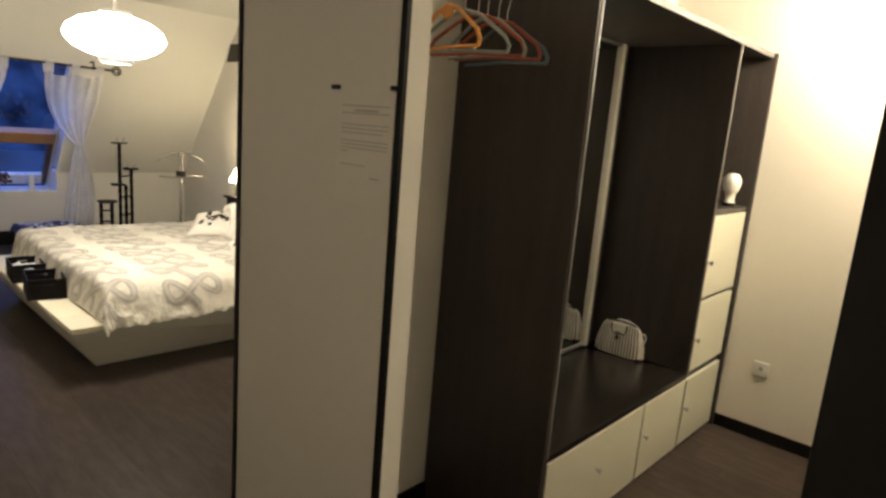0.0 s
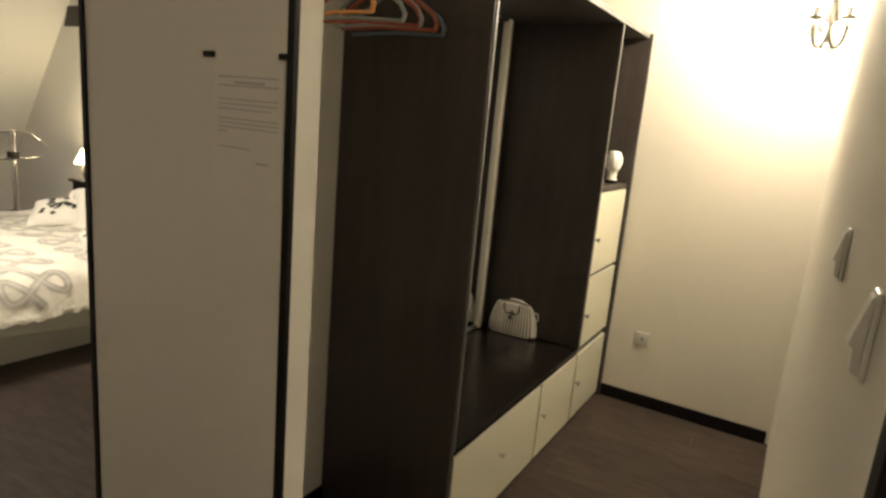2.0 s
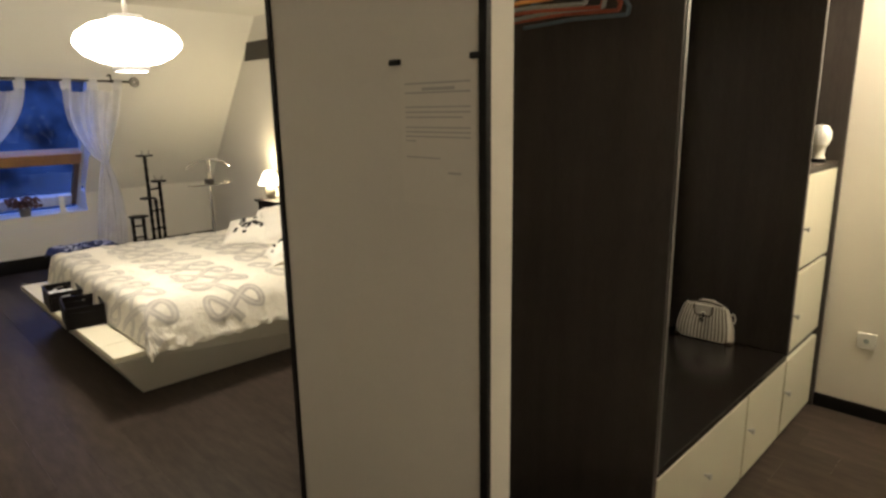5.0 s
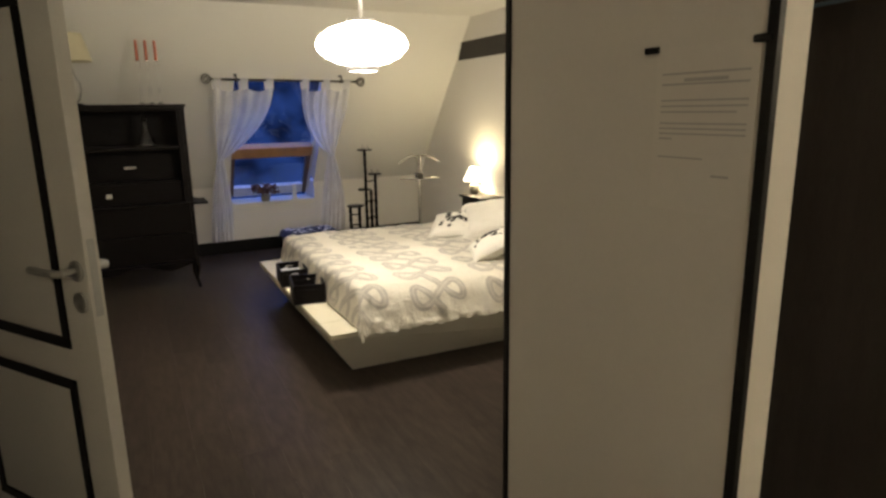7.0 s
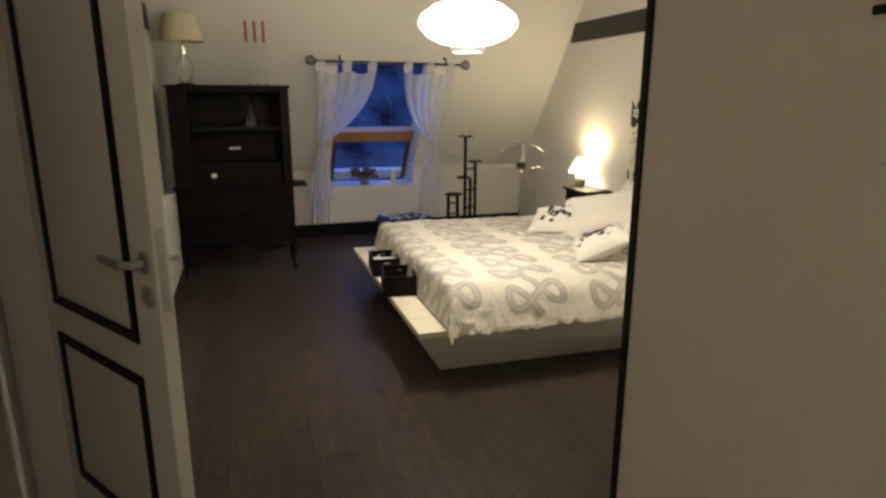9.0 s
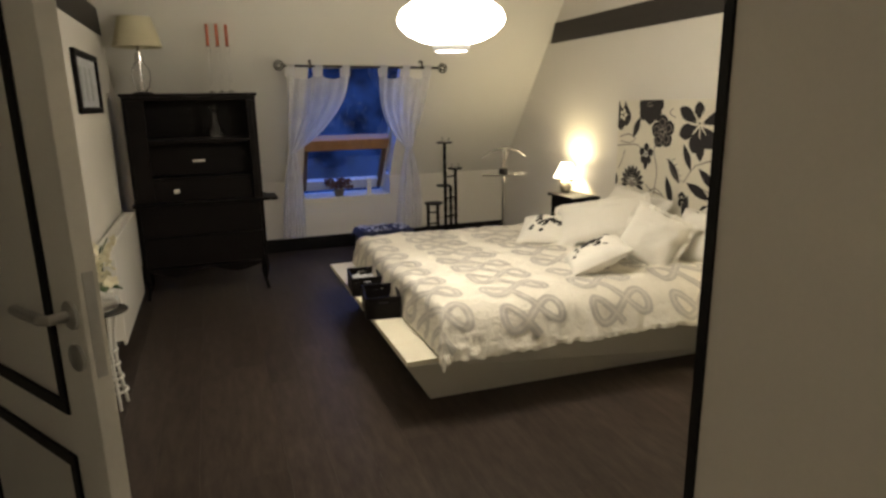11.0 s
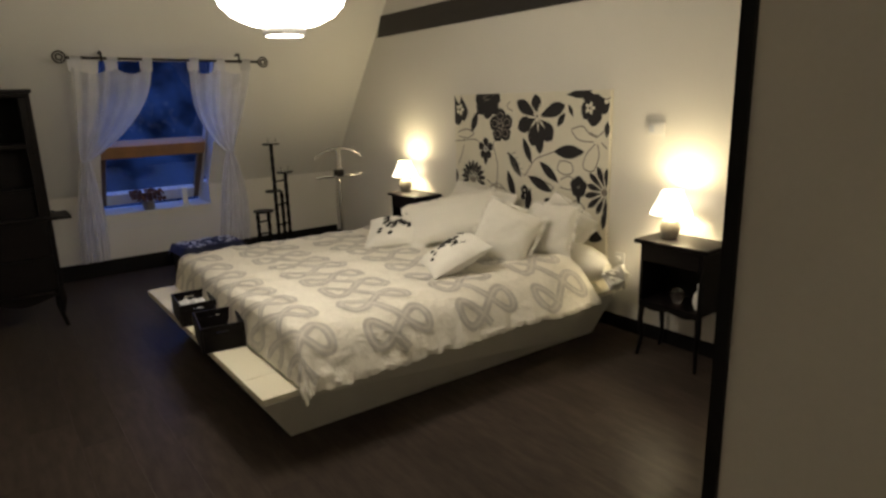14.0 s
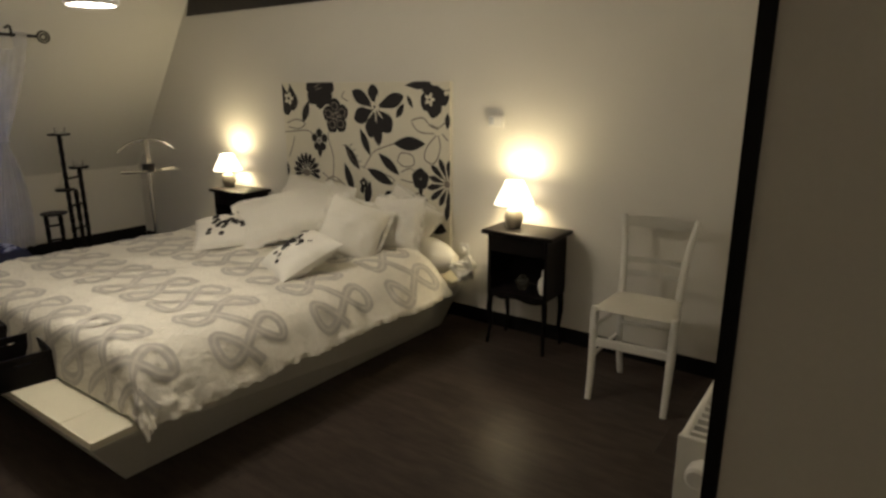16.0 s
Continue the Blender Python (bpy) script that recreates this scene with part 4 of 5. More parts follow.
for pts in ([(0.02, 0.30), (0.09, 0.27), (0.15, 0.30), (0.1, 0.34), (0.03, 0.33)], [(0.0, 0.37), (0.07, 0.36), (0.16, 0.35), (0.2, 0.38)], [(0.07, 0.4), (0.05, 0.48), (0.02, 0.56)], [(0.31, 0.78), (0.33, 0.55), (0.30, 0.38), (0.34, 0.33)], [(0.25, 0.66), (0.30, 0.70), (0.38, 0.72)], [(0.27, 0.72), (0.33, 0.68), (0.40, 0.74)],
            [(0.52, 0.6), (0.58, 0.48), (0.64, 0.44), (0.70, 0.41)], [(0.72, 0.53), (0.74, 0.47), (0.80, 0.48), (0.81, 0.54), (0.76, 0.56), (0.72, 0.53)], [(0.74, 0.6), (0.79, 0.57), (0.83, 0.61), (0.80, 0.66), (0.74, 0.65)], [(0.80, 0.25), (0.86, 0.23), (0.90, 0.28), (0.94, 0.30)], [(0.80, 0.26), (0.84, 0.32), (0.92, 0.33)],
            [(0.93, 0.34), (0.88, 0.42), (0.87, 0.5), (0.92, 0.52), (0.95, 0.42), (0.94, 0.34)], [(0.96, 0.33), (0.99, 0.37)], [(0.90, 0.27), (0.94, 0.29), (0.97, 0.26)], [(0.42, 0.06), (0.40, 0.10), (0.44, 0.13)], [(0.93, 0.02), (0.97, 0.06), (1.0, 0.05)], [(0.80, 0.76), (0.84, 0.73), (0.88, 0.78), (0.83, 0.82), (0.80, 0.76)], [(0.64, 0.62), (0.70, 0.66), (0.66, 0.70)]):
    vine(pts)

sw = thing("thermostat", "small white room thermostat on the wall", "thermostat", pose(-3.74, HEAD, 1.372))
part("housing", box(-0.056, 0.056, -0.018, 0, -0.034, 0.040, 0.005, 3), M_PLASTIC, sw)
part("dial", box(-0.046, -0.012, -0.0205, -0.018, -0.018, 0.026, 0.002), M_CLOTHW, sw)
so = thing("wall_socket", "white wall socket beside the bed head", "socket", pose(-3.98, HEAD, 0.50))
part("plate", box(-0.04, 0.04, -0.012, 0, -0.04, 0.04, 0.004), M_PLASTIC, so)
part("plug", lathe([(0, 0), (0.02, 0), (0.018, 0.03), (0, 0.03)], 16), M_PLASTIC, so).matrix_basis = pose(0, -0.012, 0, 90)

# ---- pendant lamp ----
pend = thing("pendant_lamp", "glowing oval white pendant lamp over the bed", "ceiling lamp", pose(-4.306, 1.60, 1.903))
prof = [(0.098, 0.034), (0.16, 0.046), (0.235, 0.082), (0.28, 0.128), (0.288, 0.155), (0.27, 0.20), (0.2, 0.25), (0.12, 0.275), (0.09, 0.28)]
part("globe", lathe(prof, 48), M_GLOBE, pend, "glowing white ribbed globe", smooth=True)
part("bottom_ring", lathe([(0.088, -0.006), (0.096, -0.006), (0.099, 0.012), (0.097, 0.033), (0.088, 0.033), (0.088, -0.006)], 40), M_ALU, pend, "grey metal bottom ring")
part("bottom_glass", lathe([(0.0875, 0.004), (0.05, 0.000), (0.0, -0.001)], 40), M_GLOBE, pend, "glowing round bottom glass")
part("cap", lathe([(0.0, 0.31), (0.09, 0.308), (0.095, 0.285), (0.0, 0.28)], 32), M_ALU, pend, "grey metal cap")
part("cord", tube([(0, 0, 0.31), (0, 0, TOP - 1.903)], 0.012, 10), M_PLASTIC, pend)


# ---- stepped plant stand and valet ----
stand = thing("plant_stand", "dark turned-wood stepped plant stand by the window", "plant stand", pose(-7.25, 2.655, 0))


def turned_post(x, y, z0, z1):
    n = max(4, int((z1 - z0) / 0.045))
    pts = [(x, y, z0 + (z1 - z0) * k / n) for k in range(n + 1)]
    return tube(pts, [0.016 + 0.005 * (k % 2) for k in range(n + 1)], 8)


for y, z, r in ((0.0, 1.21, 0.085), (0.115, 0.93, 0.08), (-0.02, 0.755, 0.075), (-0.135, 0.57, 0.10)):
    part("disc", lathe([(0, 0), (r * 0.9, 0), (r, 0.008), (r, 0.016), (0, 0.016)], 24, (0, y, z)), M_DARKWOOD, stand)
for x, y, z in ((0.0, 0.0, 1.21), (-0.04, 0.135, 0.93), (0.03, 0.05, 0.76), (0.0, -0.20, 0.57), (0.0, -0.09, 0.57)):
    part("post", turned_post(x, y, 0.0, z), M_DARKWOOD, stand)
for z in (0.2, 0.36, 0.48):
    part("rung", tube([(0, -0.2, z), (0, -0.09, z)], 0.009, 8), M_DARKWOOD, stand)
for z in (0.15, 0.42, 0.62, 0.85):
    part("rung", tube([(0.0, 0.0, z), (-0.03, 0.13, z + 0.01)], 0.009, 8), M_DARKWOOD, stand)
solid("tea_light", lathe([(0, 0), (0.035, 0), (0.042, 0.05), (0.038, 0.05), (0.03, 0.01), (0, 0.01)], 20), M_GLASS, "clear glass tea light holder on the stand", "candle holder", m=pose(-7.25, 2.665, 1.226))
solid("tea_light", lathe([(0, 0), (0.035, 0), (0.042, 0.05), (0.038, 0.05), (0.03, 0.01), (0, 0.01)], 20), M_GLASS, "clear glass tea light holder on the stand", "candle holder", m=pose(-7.25, 2.77, 0.946))

valet = thing("valet_stand", "chrome clothes valet stand beside the bed", "valet stand", pose(-6.82, 3.14, 0))
part("pole", tube([(0, 0, 0.03), (0, 0, 0.90)], 0.016, 12), M_CHROME, valet)
part("base", lathe([(0, 0), (0.15, 0), (0.15, 0.012), (0.03, 0.03), (0, 0.03)], 28), M_CHROME, valet)
part("hanger_arm", tube([(0, -0.25, 1.075), (0, -0.18, 1.125), (0, -0.09, 1.155), (0, 0, 1.165), (0, 0.09, 1.155), (0, 0.18, 1.125), (0, 0.25, 1.075)], [0.008, 0.011, 0.012, 0.013, 0.012, 0.011, 0.008], 10), M_CHROME, valet)
part("neck", box(-0.014, 0.014, -0.022, 0.022, 0.95, 1.165, 0.006), M_CHROME, valet)
part("hub", lathe([(0, 0), (0.05, 0), (0.05, 0.07), (0, 0.07)], 20, (0, 0, 0.89)), M_IRON, valet, "black plastic hub")
part("tray", tube([(0.0, -0.24, 0.905), (0.03, -0.1, 0.90), (0.03, 0.1, 0.90), (0.0, 0.24, 0.905)], 0.011, 8), M_CHROME, valet)

# ---- low trunk with a cloth ----
trunk = thing("trunk", "low dark trunk covered by a navy and white cloth", "trunk", pose(-7.50, 2.02, 0, 0, 0, 4))
part("body", box(-0.19, 0.19, -0.27, 0.27, 0.02, 0.30, 0.012, 3), M_DARKWOOD, trunk)
for sx in (-1, 1):
    for sy in (-1, 1):
        part("foot", lathe([(0, 0), (0.02, 0), (0.024, 0.02), (0, 0.02)], 12, (sx * 0.15, sy * 0.22, 0)), M_DARKWOOD, trunk)


def throw_cloth(u, v):
    x, y = -0.25 + 0.5 * u, -0.31 + 0.62 * v
    over = max(abs(x) - 0.19, 0) / 0.06 + max(abs(y) - 0.27, 0) / 0.04
    return (x - 0.03 * max(abs(x) - 0.19, 0) / 0.06 * math.copysign(1, x), y, 0.315 + 0.02 * noise.noise(Vector((x * 14, y * 14, 0))) - 0.07 * min(over, 1.6))


part("cloth", add_sheet(bmesh.new(), throw_cloth, 26, 30), M_NAVY, trunk, "navy cloth", smooth=True)
rnd = random.Random(4)
bm = bmesh.new()
for _ in range(46):
    u, v = rnd.uniform(0.15, 0.85), rnd.uniform(0.1, 0.9)
    a = rnd.random() * 6.28
    q = []
    for k in range(6):
        r = 0.045 if k % 2 else 0.085
        p = Vector(throw_cloth(u + r * 0.8 * math.cos(a + k * 1.047), v + r * 0.6 * math.sin(a + k * 1.047)))
        q.append(bm.verts.new(p + Vector((0, 0, 0.006))))
    bm.faces.new(q)
part("pattern", bm, M_CLOTHW, trunk, "white leaf pattern of the cloth")
solid("label_tag", box(-0.001, 0.001, -0.02, 0.02, -0.06, 0.0, 0), M_PAPER, "small white paper tag on the trunk", "tag", m=pose(-7.235, 2.13, 0.27))

# ---- secretary ----
sec = thing("secretary_desk", "black stained writing cabinet with open shelves and curved legs", "secretary desk", pose(-6.72, 0.195, 0))
W0, W1, DEP = -0.50, 0.535, 0.36
part("top", box(-DEP - 0.01, 0.015, W0 - 0.015, W1 + 0.015, 1.715, 1.742, 0.008, 3), M_DARKWOOD, sec)
part("cornice", box(-0.02, 0.008, W0, W1, 1.685, 1.715, 0.006), M_DARKWOOD, sec)
part("side", box(-DEP, 0, W0, W0 + 0.03, 0.26, 1.715, 0.004), M_DARKWOOD, sec)
part("side", box(-DEP, 0, W1 - 0.03, W1, 0.26, 1.715, 0.004), M_DARKWOOD, sec)
part("back", box(-DEP, -DEP + 0.012, W0 + 0.03, W1 - 0.03, 0.26, 1.715, 0), M_DARKWOOD, sec)
for y0, y1 in ((W0 + 0.03, W0 + 0.16), (W1 - 0.075, W1 - 0.03)):
    part("stile", box(-0.022, 0.003, y0, y1, 0.84, 1.684, 0.004), M_DARKWOOD, sec)
part("shelf", box(-DEP + 0.012, -0.002, W0 + 0.03, W1 - 0.03, 1.335, 1.365, 0.005), M_DARKWOOD, sec)
part("shelf", box(-DEP + 0.012, -0.05, W0 + 0.03, W1 - 0.03, 1.03, 1.05, 0.004), M_DARKWOOD, sec)
part("writing_board", box(-DEP + 0.012, 0.035, W0 - 0.02, W1 + 0.05, 0.815, 0.84, 0.006), M_DARKWOOD, sec)
part("side_flap", box(-0.30, 0.03, W1 + 0.051, W1 + 0.125, 0.815, 0.836, 0.005), M_DARKWOOD, sec, "narrow raised side flap")
part("drawer_front", box(-0.018, 0.006, W0 + 0.032, W1 - 0.032, 0.55, 0.812, 0.005), M_DARKWOOD, sec)
part("drawer_front", box(-0.018, 0.006, W0 + 0.032, W1 - 0.032, 0.285, 0.545, 0.005), M_DARKWOOD, sec)
bm = add_prism(bmesh.new(), [(W0, 0.27)] + [(W0 + (W1 - W0) * k / 16, 0.225 + 0.03 * math.cos(k / 16 * 4 * math.pi)) for k in range(17)] + [(W1, 0.27)], "x", -0.02, 0.0)
part("apron", bm, M_DARKWOOD, sec, "scalloped apron")
for y, s in ((W0 + 0.03, -1), (W1 - 0.03, 1)):
    for x, dx in ((-0.03, 0.03), (-DEP + 0.04, -0.01)):
        part("leg", tube([(x, y, 0.30), (x + dx * 0.7, y + s * 0.012, 0.21), (x, y - s * 0.004, 0.09), (x + dx, y + s * 0.016, 0.0)], [0.03, 0.027, 0.016, 0.015], 10), M_DARKWOOD, sec)
part("handle_plate", box(0.0, 0.012, -0.02, 0.085, 1.158, 1.185, 0.003), M_CHROME, sec, "chrome handle plate").matrix_basis = pose(-0.18, 0, 0)
part("niche_board", box(-0.20, -0.18, W0 + 0.03, W1 - 0.03, 1.051, 1.334, 0.004), M_DARKWOOD, sec)
part("lock_plate", box(-0.05, -0.035, -0.19, -0.14, 0.91, 0.955, 0.003), M_CHROME, sec, "bright metal lock plate")
part("lower_board", box(-0.075, -0.05, W0 + 0.03, W1 - 0.03, 0.841, 1.029, 0.004), M_DARKWOOD, sec)

lamp = thing("table_lamp", "unlit lamp with cream fabric shade and glass base", "lamp", pose(-6.87, -0.145, 1.742))
part("foot", lathe([(0, 0), (0.075, 0), (0.078, 0.012), (0.03, 0.02), (0, 0.02)], 28), M_IRON, lamp)
part("glass_body", lathe([(0.03, 0.02), (0.055, 0.05), (0.075, 0.13), (0.07, 0.19), (0.04, 0.24), (0.03, 0.26), (0.026, 0.26), (0.036, 0.235), (0.065, 0.19), (0.07, 0.13), (0.05, 0.053), (0.026, 0.025)], 32), M_GLASS, lamp, "clear glass body")
part("neck", lathe([(0.034, 0.26), (0.036, 0.30), (0.028, 0.30), (0.026, 0.33), (0.014, 0.33), (0.012, 0.38), (0, 0.38)], 20), M_CHROME, lamp)
part("stem", tube([(0, 0, 0.02), (0, 0, 0.26)], 0.007, 8), M_CHROME, lamp)
bm = lathe([(0.187, 0.37), (0.125, 0.60)], 40)
add_lathe(bm, [(0.183, 0.37), (0.121, 0.60)], 40)
part("shade", bm, M_CREAMSHADE, lamp, "cream conical fabric shade")

for k in range(3):
    c = thing("candlestick", "tall clear glass candlestick with a red candle", "candle holder", pose(-6.875, 0.395 + 0.077 * k, 1.742), group="candlesticks on the desk")
    part("stick", lathe([(0, 0), (0.036, 0), (0.036, 0.008), (0.012, 0.02), (0.01, 0.12), (0.016, 0.13), (0.01, 0.14), (0.01, 0.32), (0.018, 0.34), (0.02, 0.39), (0.0, 0.38)], 20), M_GLASS, c)
    part("candle", lathe([(0, 0.385), (0.013, 0.385), (0.0125, 0.56), (0.005, 0.565), (0, 0.565)], 14), M_RED, c, "red dinner candle")
bot = thing("glass_bottle", "clear glass carafe on the desk shelf", "bottle", pose(-6.80, 0.39, 1.365) @ Matrix.Diagonal((1.3, 1.3, 1.02, 1)))
part("body", lathe([(0, 0), (0.05, 0), (0.052, 0.05), (0.04, 0.10), (0.02, 0.13), (0.018, 0.2), (0.026, 0.22), (0.022, 0.22), (0.014, 0.2), (0.016, 0.13), (0.035, 0.1), (0.046, 0.05), (0.044, 0.006), (0, 0.006)], 28), M_GLASS, bot)
part("stopper", lathe([(0, 0.215), (0.016, 0.22), (0.028, 0.25), (0.018, 0.28), (0, 0.285)], 20), M_GLASS, bot)

# ---- radiators ----
def radiator(m, L, H, label, D=0.10):
    r = thing("radiator", label, "radiator", m, group="radiators")
    part("panel", box(0, L, D - 0.02, D, 0, H, 0.008, 3), M_RAD, r)
    part("panel", box(0, L, 0.0, 0.02, 0, H, 0.008, 3), M_RAD, r)
    part("end_cap", box(-0.004, 0.012, 0.0, D, 0.03, H + 0.004, 0.004), M_RAD, r)
    part("end_cap", box(L - 0.012, L + 0.004, 0.0, D, 0.03, H + 0.004, 0.004), M_RAD, r)
    bm = bmesh.new()
    k = 0.03
    while k < L - 0.03:
        add_box(bm, k, k + 0.012, 0.02, D - 0.02, H - 0.015, H + 0.002)
        k += 0.035
    part("grille", bm, M_RAD, r, "slotted top grille")
    for x in (0.12, L - 0.15):
        part("bracket", box(x, x + 0.03, -0.028, 0.0, 0.1, H - 0.08, 0.002), M_RAD, r)
    return r


radiator(pose(-6.60, SOUTH + 0.03, 0.12), 1.25, 0.68, "white enamelled panel radiator on the wall", 0.09)
R2 = radiator(pose(EAST - 0.045, 1.65, 0.15, 0, 0, 90), 0.90, 0.655, "white enamelled radiator with a thermostat valve", 0.12)
bm = lathe([(0, 0), (0.016, 0), (0.018, 0.02), (0.026, 0.024), (0.026, 0.06), (0.02, 0.066), (0, 0.066)], 20)
part("valve", bm, M_PLASTIC, R2, "round thermostat valve").matrix_basis = pose(-0.004, 0.06, 0.60, 0, -90, 0)

pic = thing("picture", "small dark-framed grey picture on the wall", "picture", pose(-6.42, SOUTH, 1.60))
bm = bmesh.new()
for x0, x1, z0, z1 in ((0, 0.9, 0, 0.04), (0, 0.9, 0.36, 0.40), (0, 0.05, 0.04, 0.36), (0.85, 0.9, 0.04, 0.36)):
    add_box(bm, x0 * 0.95, x1 * 0.95, 0.002, 0.03, z0, z1, 0.003)
part("frame", bm, M_BLACK, pic)
part("print", box(0.045, 0.81, 0.002, 0.012, 0.038, 0.362, 0), M_CLOTHW, pic, "grey blurred print")
for x in (0.25, 0.45, 0.62):
    part("print_bar", box(x, x + 0.06, 0.012, 0.014, 0.08, 0.30, 0), M_HGREY, pic)

# ---- chair ----
ch = thing("chair", "white painted wooden chair with a woven rush seat", "chair", pose(-2.60, 3.16, 0, 0, 0, 4))
for x in (-0.195, 0.195):
    part("leg", tube([(x * 0.98, -0.02, 0.0), (x * 0.985, 0.012, 0.14), (x, 0.03, 0.30), (x, 0.035, 0.47), (x, 0.035, 0.497)], [0.016, 0.0185, 0.021, 0.021, 0.017], 12), M_WHITE, ch)
    xb = x * 0.77
    part("back_post", tube([(xb * 0.9, 0.385, 0.0), (xb * 0.97, 0.352, 0.20), (xb, 0.355, 0.47), (xb * 1.04, 0.385, 0.62), (xb * 1.13, 0.42, 0.76), (xb * 1.28, 0.46, 0.905)], [0.016, 0.019, 0.02, 0.0185, 0.018, 0.016], 12), M_WHITE, ch)
bm = bmesh.new()


def seat(u, v, s=1):
    w = 0.205 - 0.035 * v
    a, b = 2 * u - 1, 2 * v - 1
    z = 0.487 + s * 0.016 * (1 - a ** 6) * (1 - b ** 6) - 0.012 * (1 - a * a) * (1 - b * b)
    return (w * a, 0.010 + 0.363 * v, z)


add_sheet(bm, lambda u, v: seat(u, v, 1), 24, 24)
add_sheet(bm, lambda u, v: seat(u, v, -1), 24, 24)
bmesh.ops.remove_doubles(bm, verts=bm.verts, dist=0.0005)
part("seat", bm, M_RUSH, ch, "woven rush seat")
for z, y in ((0.665, 0.398), (0.595, 0.382)):
    bm = bmesh.new()
    add_sheet(bm, lambda u, v, y=y, z=z: (-0.152 + 0.304 * u, y + 0.022 * math.sin(math.pi * u), z - 0.017 + 0.034 * v + 0.006 * math.sin(math.pi * u)), 14, 2)
    bmesh.ops.solidify(bm, geom=bm.faces[:], thickness=0.014)
    part("back_slat", bm, M_WHITE, ch)
bm = bmesh.new()
add_sheet(bm, lambda u, v: (-0.19 + 0.38 * u, 0.452 + 0.028 * math.sin(math.pi * u), 0.845 + (0.05 + 0.018 * math.sin(math.pi * u)) * v - 0.010 * math.sin(math.pi * u)), 18, 3)
bmesh.ops.solidify(bm, geom=bm.faces[:], thickness=0.018)
part("top_rail", bm, M_WHITE, ch, "curved top rail")
part("stretcher", box(-0.18, 0.18, 0.018, 0.042, 0.285, 0.33, 0.005), M_WHITE, ch)
part("stretcher", tube([(-0.185, 0.01, 0.40), (-0.16, 0.345, 0.40)], 0.010, 8), M_WHITE, ch)
part("stretcher", tube([(0.185, 0.01, 0.40), (0.16, 0.345, 0.40)], 0.010, 8), M_WHITE, ch)
part("stretcher", tube([(-0.185, 0.01, 0.24), (-0.16, 0.345, 0.24)], 0.010, 8), M_WHITE, ch)
part("stretcher", tube([(0.185, 0.01, 0.24), (0.16, 0.345, 0.24)], 0.010, 8), M_WHITE, ch)
part("stretcher", tube([(-0.16, 0.345, 0.32), (0.16, 0.345, 0.32)], 0.010, 8), M_WHITE, ch)

# ---- bedroom door ----
door = tagged(new("door_1"), "open white panelled bedroom door with black mouldings", "door", kind="structure")
door.matrix_basis = pose(-3.138, -0.404, 0.008, 0, 0, 34)
DW, DH, DT = 0.83, 2.08, 0.042
part("leaf", box(0, DW, 0.0, DT, 0, DH, 0.003), M_WHITE, door)


def moulding(x0, x1, z0, z1, y, out):
    w = 0.034
    for a, b, c, d in ((x0, x1, z0, z0 + w), (x0, x1, z1 - w, z1), (x0, x0 + w, z0 + w, z1 - w), (x1 - w, x1, z0 + w, z1 - w)):
        ya, yb = (y - 0.008, y) if out < 0 else (y, y + 0.008)
        part("moulding", box(a, b, ya, yb, c, d, 0.003), M_BLACK, door, "black moulding strip")


for y, o in ((0.0, -1),):
    moulding(0.102, 0.697, 0.95, 1.97, y, o)
    moulding(0.095, 0.692, 0.28, 0.845, y, o)
for y, s in ((0.0, -1), (DT, 1)):
    hz = 1.205
    rose = part("rose", lathe([(0, 0), (0.031, 0), (0.031, 0.007), (0.027, 0.010), (0, 0.011)], 24), M_ALU, door, "brushed steel rose")
    rose.matrix_basis = pose(DW - 0.047, y, hz, 90 if s < 0 else -90)
    key = part("keyhole_rose", lathe([(0, 0), (0.031, 0), (0.031, 0.007), (0.027, 0.010), (0, 0.011)], 24), M_ALU, door, "brushed steel keyhole rose")
    key.matrix_basis = pose(DW - 0.047, y, hz - 0.095, 90 if s < 0 else -90)
    part("handle", tube([(DW - 0.047, y + s * 0.008, hz), (DW - 0.047, y + s * 0.045, hz), (DW - 0.065, y + s * 0.055, hz), (DW - 0.19, y + s * 0.055, hz)], 0.0115, 12), M_ALU, door, "brushed steel lever handle")
part("lock_plate", box(DW, DW + 0.002, 0.010, 0.032, 1.07, 1.30, 0.0), M_ALU, door)
for z in (0.25, 1.75):
    part("hinge", tube([(0.0, DT + 0.004, z), (0.0, DT + 0.004, z + 0.09)], 0.008, 8), M_ALU, door)

# ---- orchid on a small table by the radiator ----
tab = thing("side_table", "small glass-topped side table with an iron scroll stand", "side table", pose(-4.68, -0.29, 0))
part("top", lathe([(0, 0), (0.115, 0), (0.12, 0.005), (0.115, 0.012), (0, 0.012)], 36, (0, 0, 0.56)), M_IRON, tab, "dark round top")
for k in range(3):
    a = radians(120 * k + 20)
    c, s = math.cos(a), math.sin(a)
    pts = [(c * r, s * r, z) for r, z in ((0.070, 0.0), (0.058, 0.08), (0.036, 0.25), (0.042, 0.42), (0.075, 0.56))]
    part("leg", tube(pts, 0.009, 8), M_WHITE, tab, "white iron scroll leg")
for z, r in ((0.10, 0.060), (0.18, 0.048), (0.26, 0.040), (0.34, 0.038)):
    part("ring", tube([(r * math.cos(k / 16 * 6.2832), r * math.sin(k / 16 * 6.2832), z) for k in range(17)], 0.008, 6), M_WHITE, tab)
orch = thing("orchid", "cream flowering orchid in a pale pot", "plant", pose(-4.68, -0.29, 0.572))
part("pot", lathe([(0, 0), (0.045, 0), (0.06, 0.10), (0.054, 0.10), (0, 0.09)], 24), M_WHITE, orch)
rnd = random.Random(11)
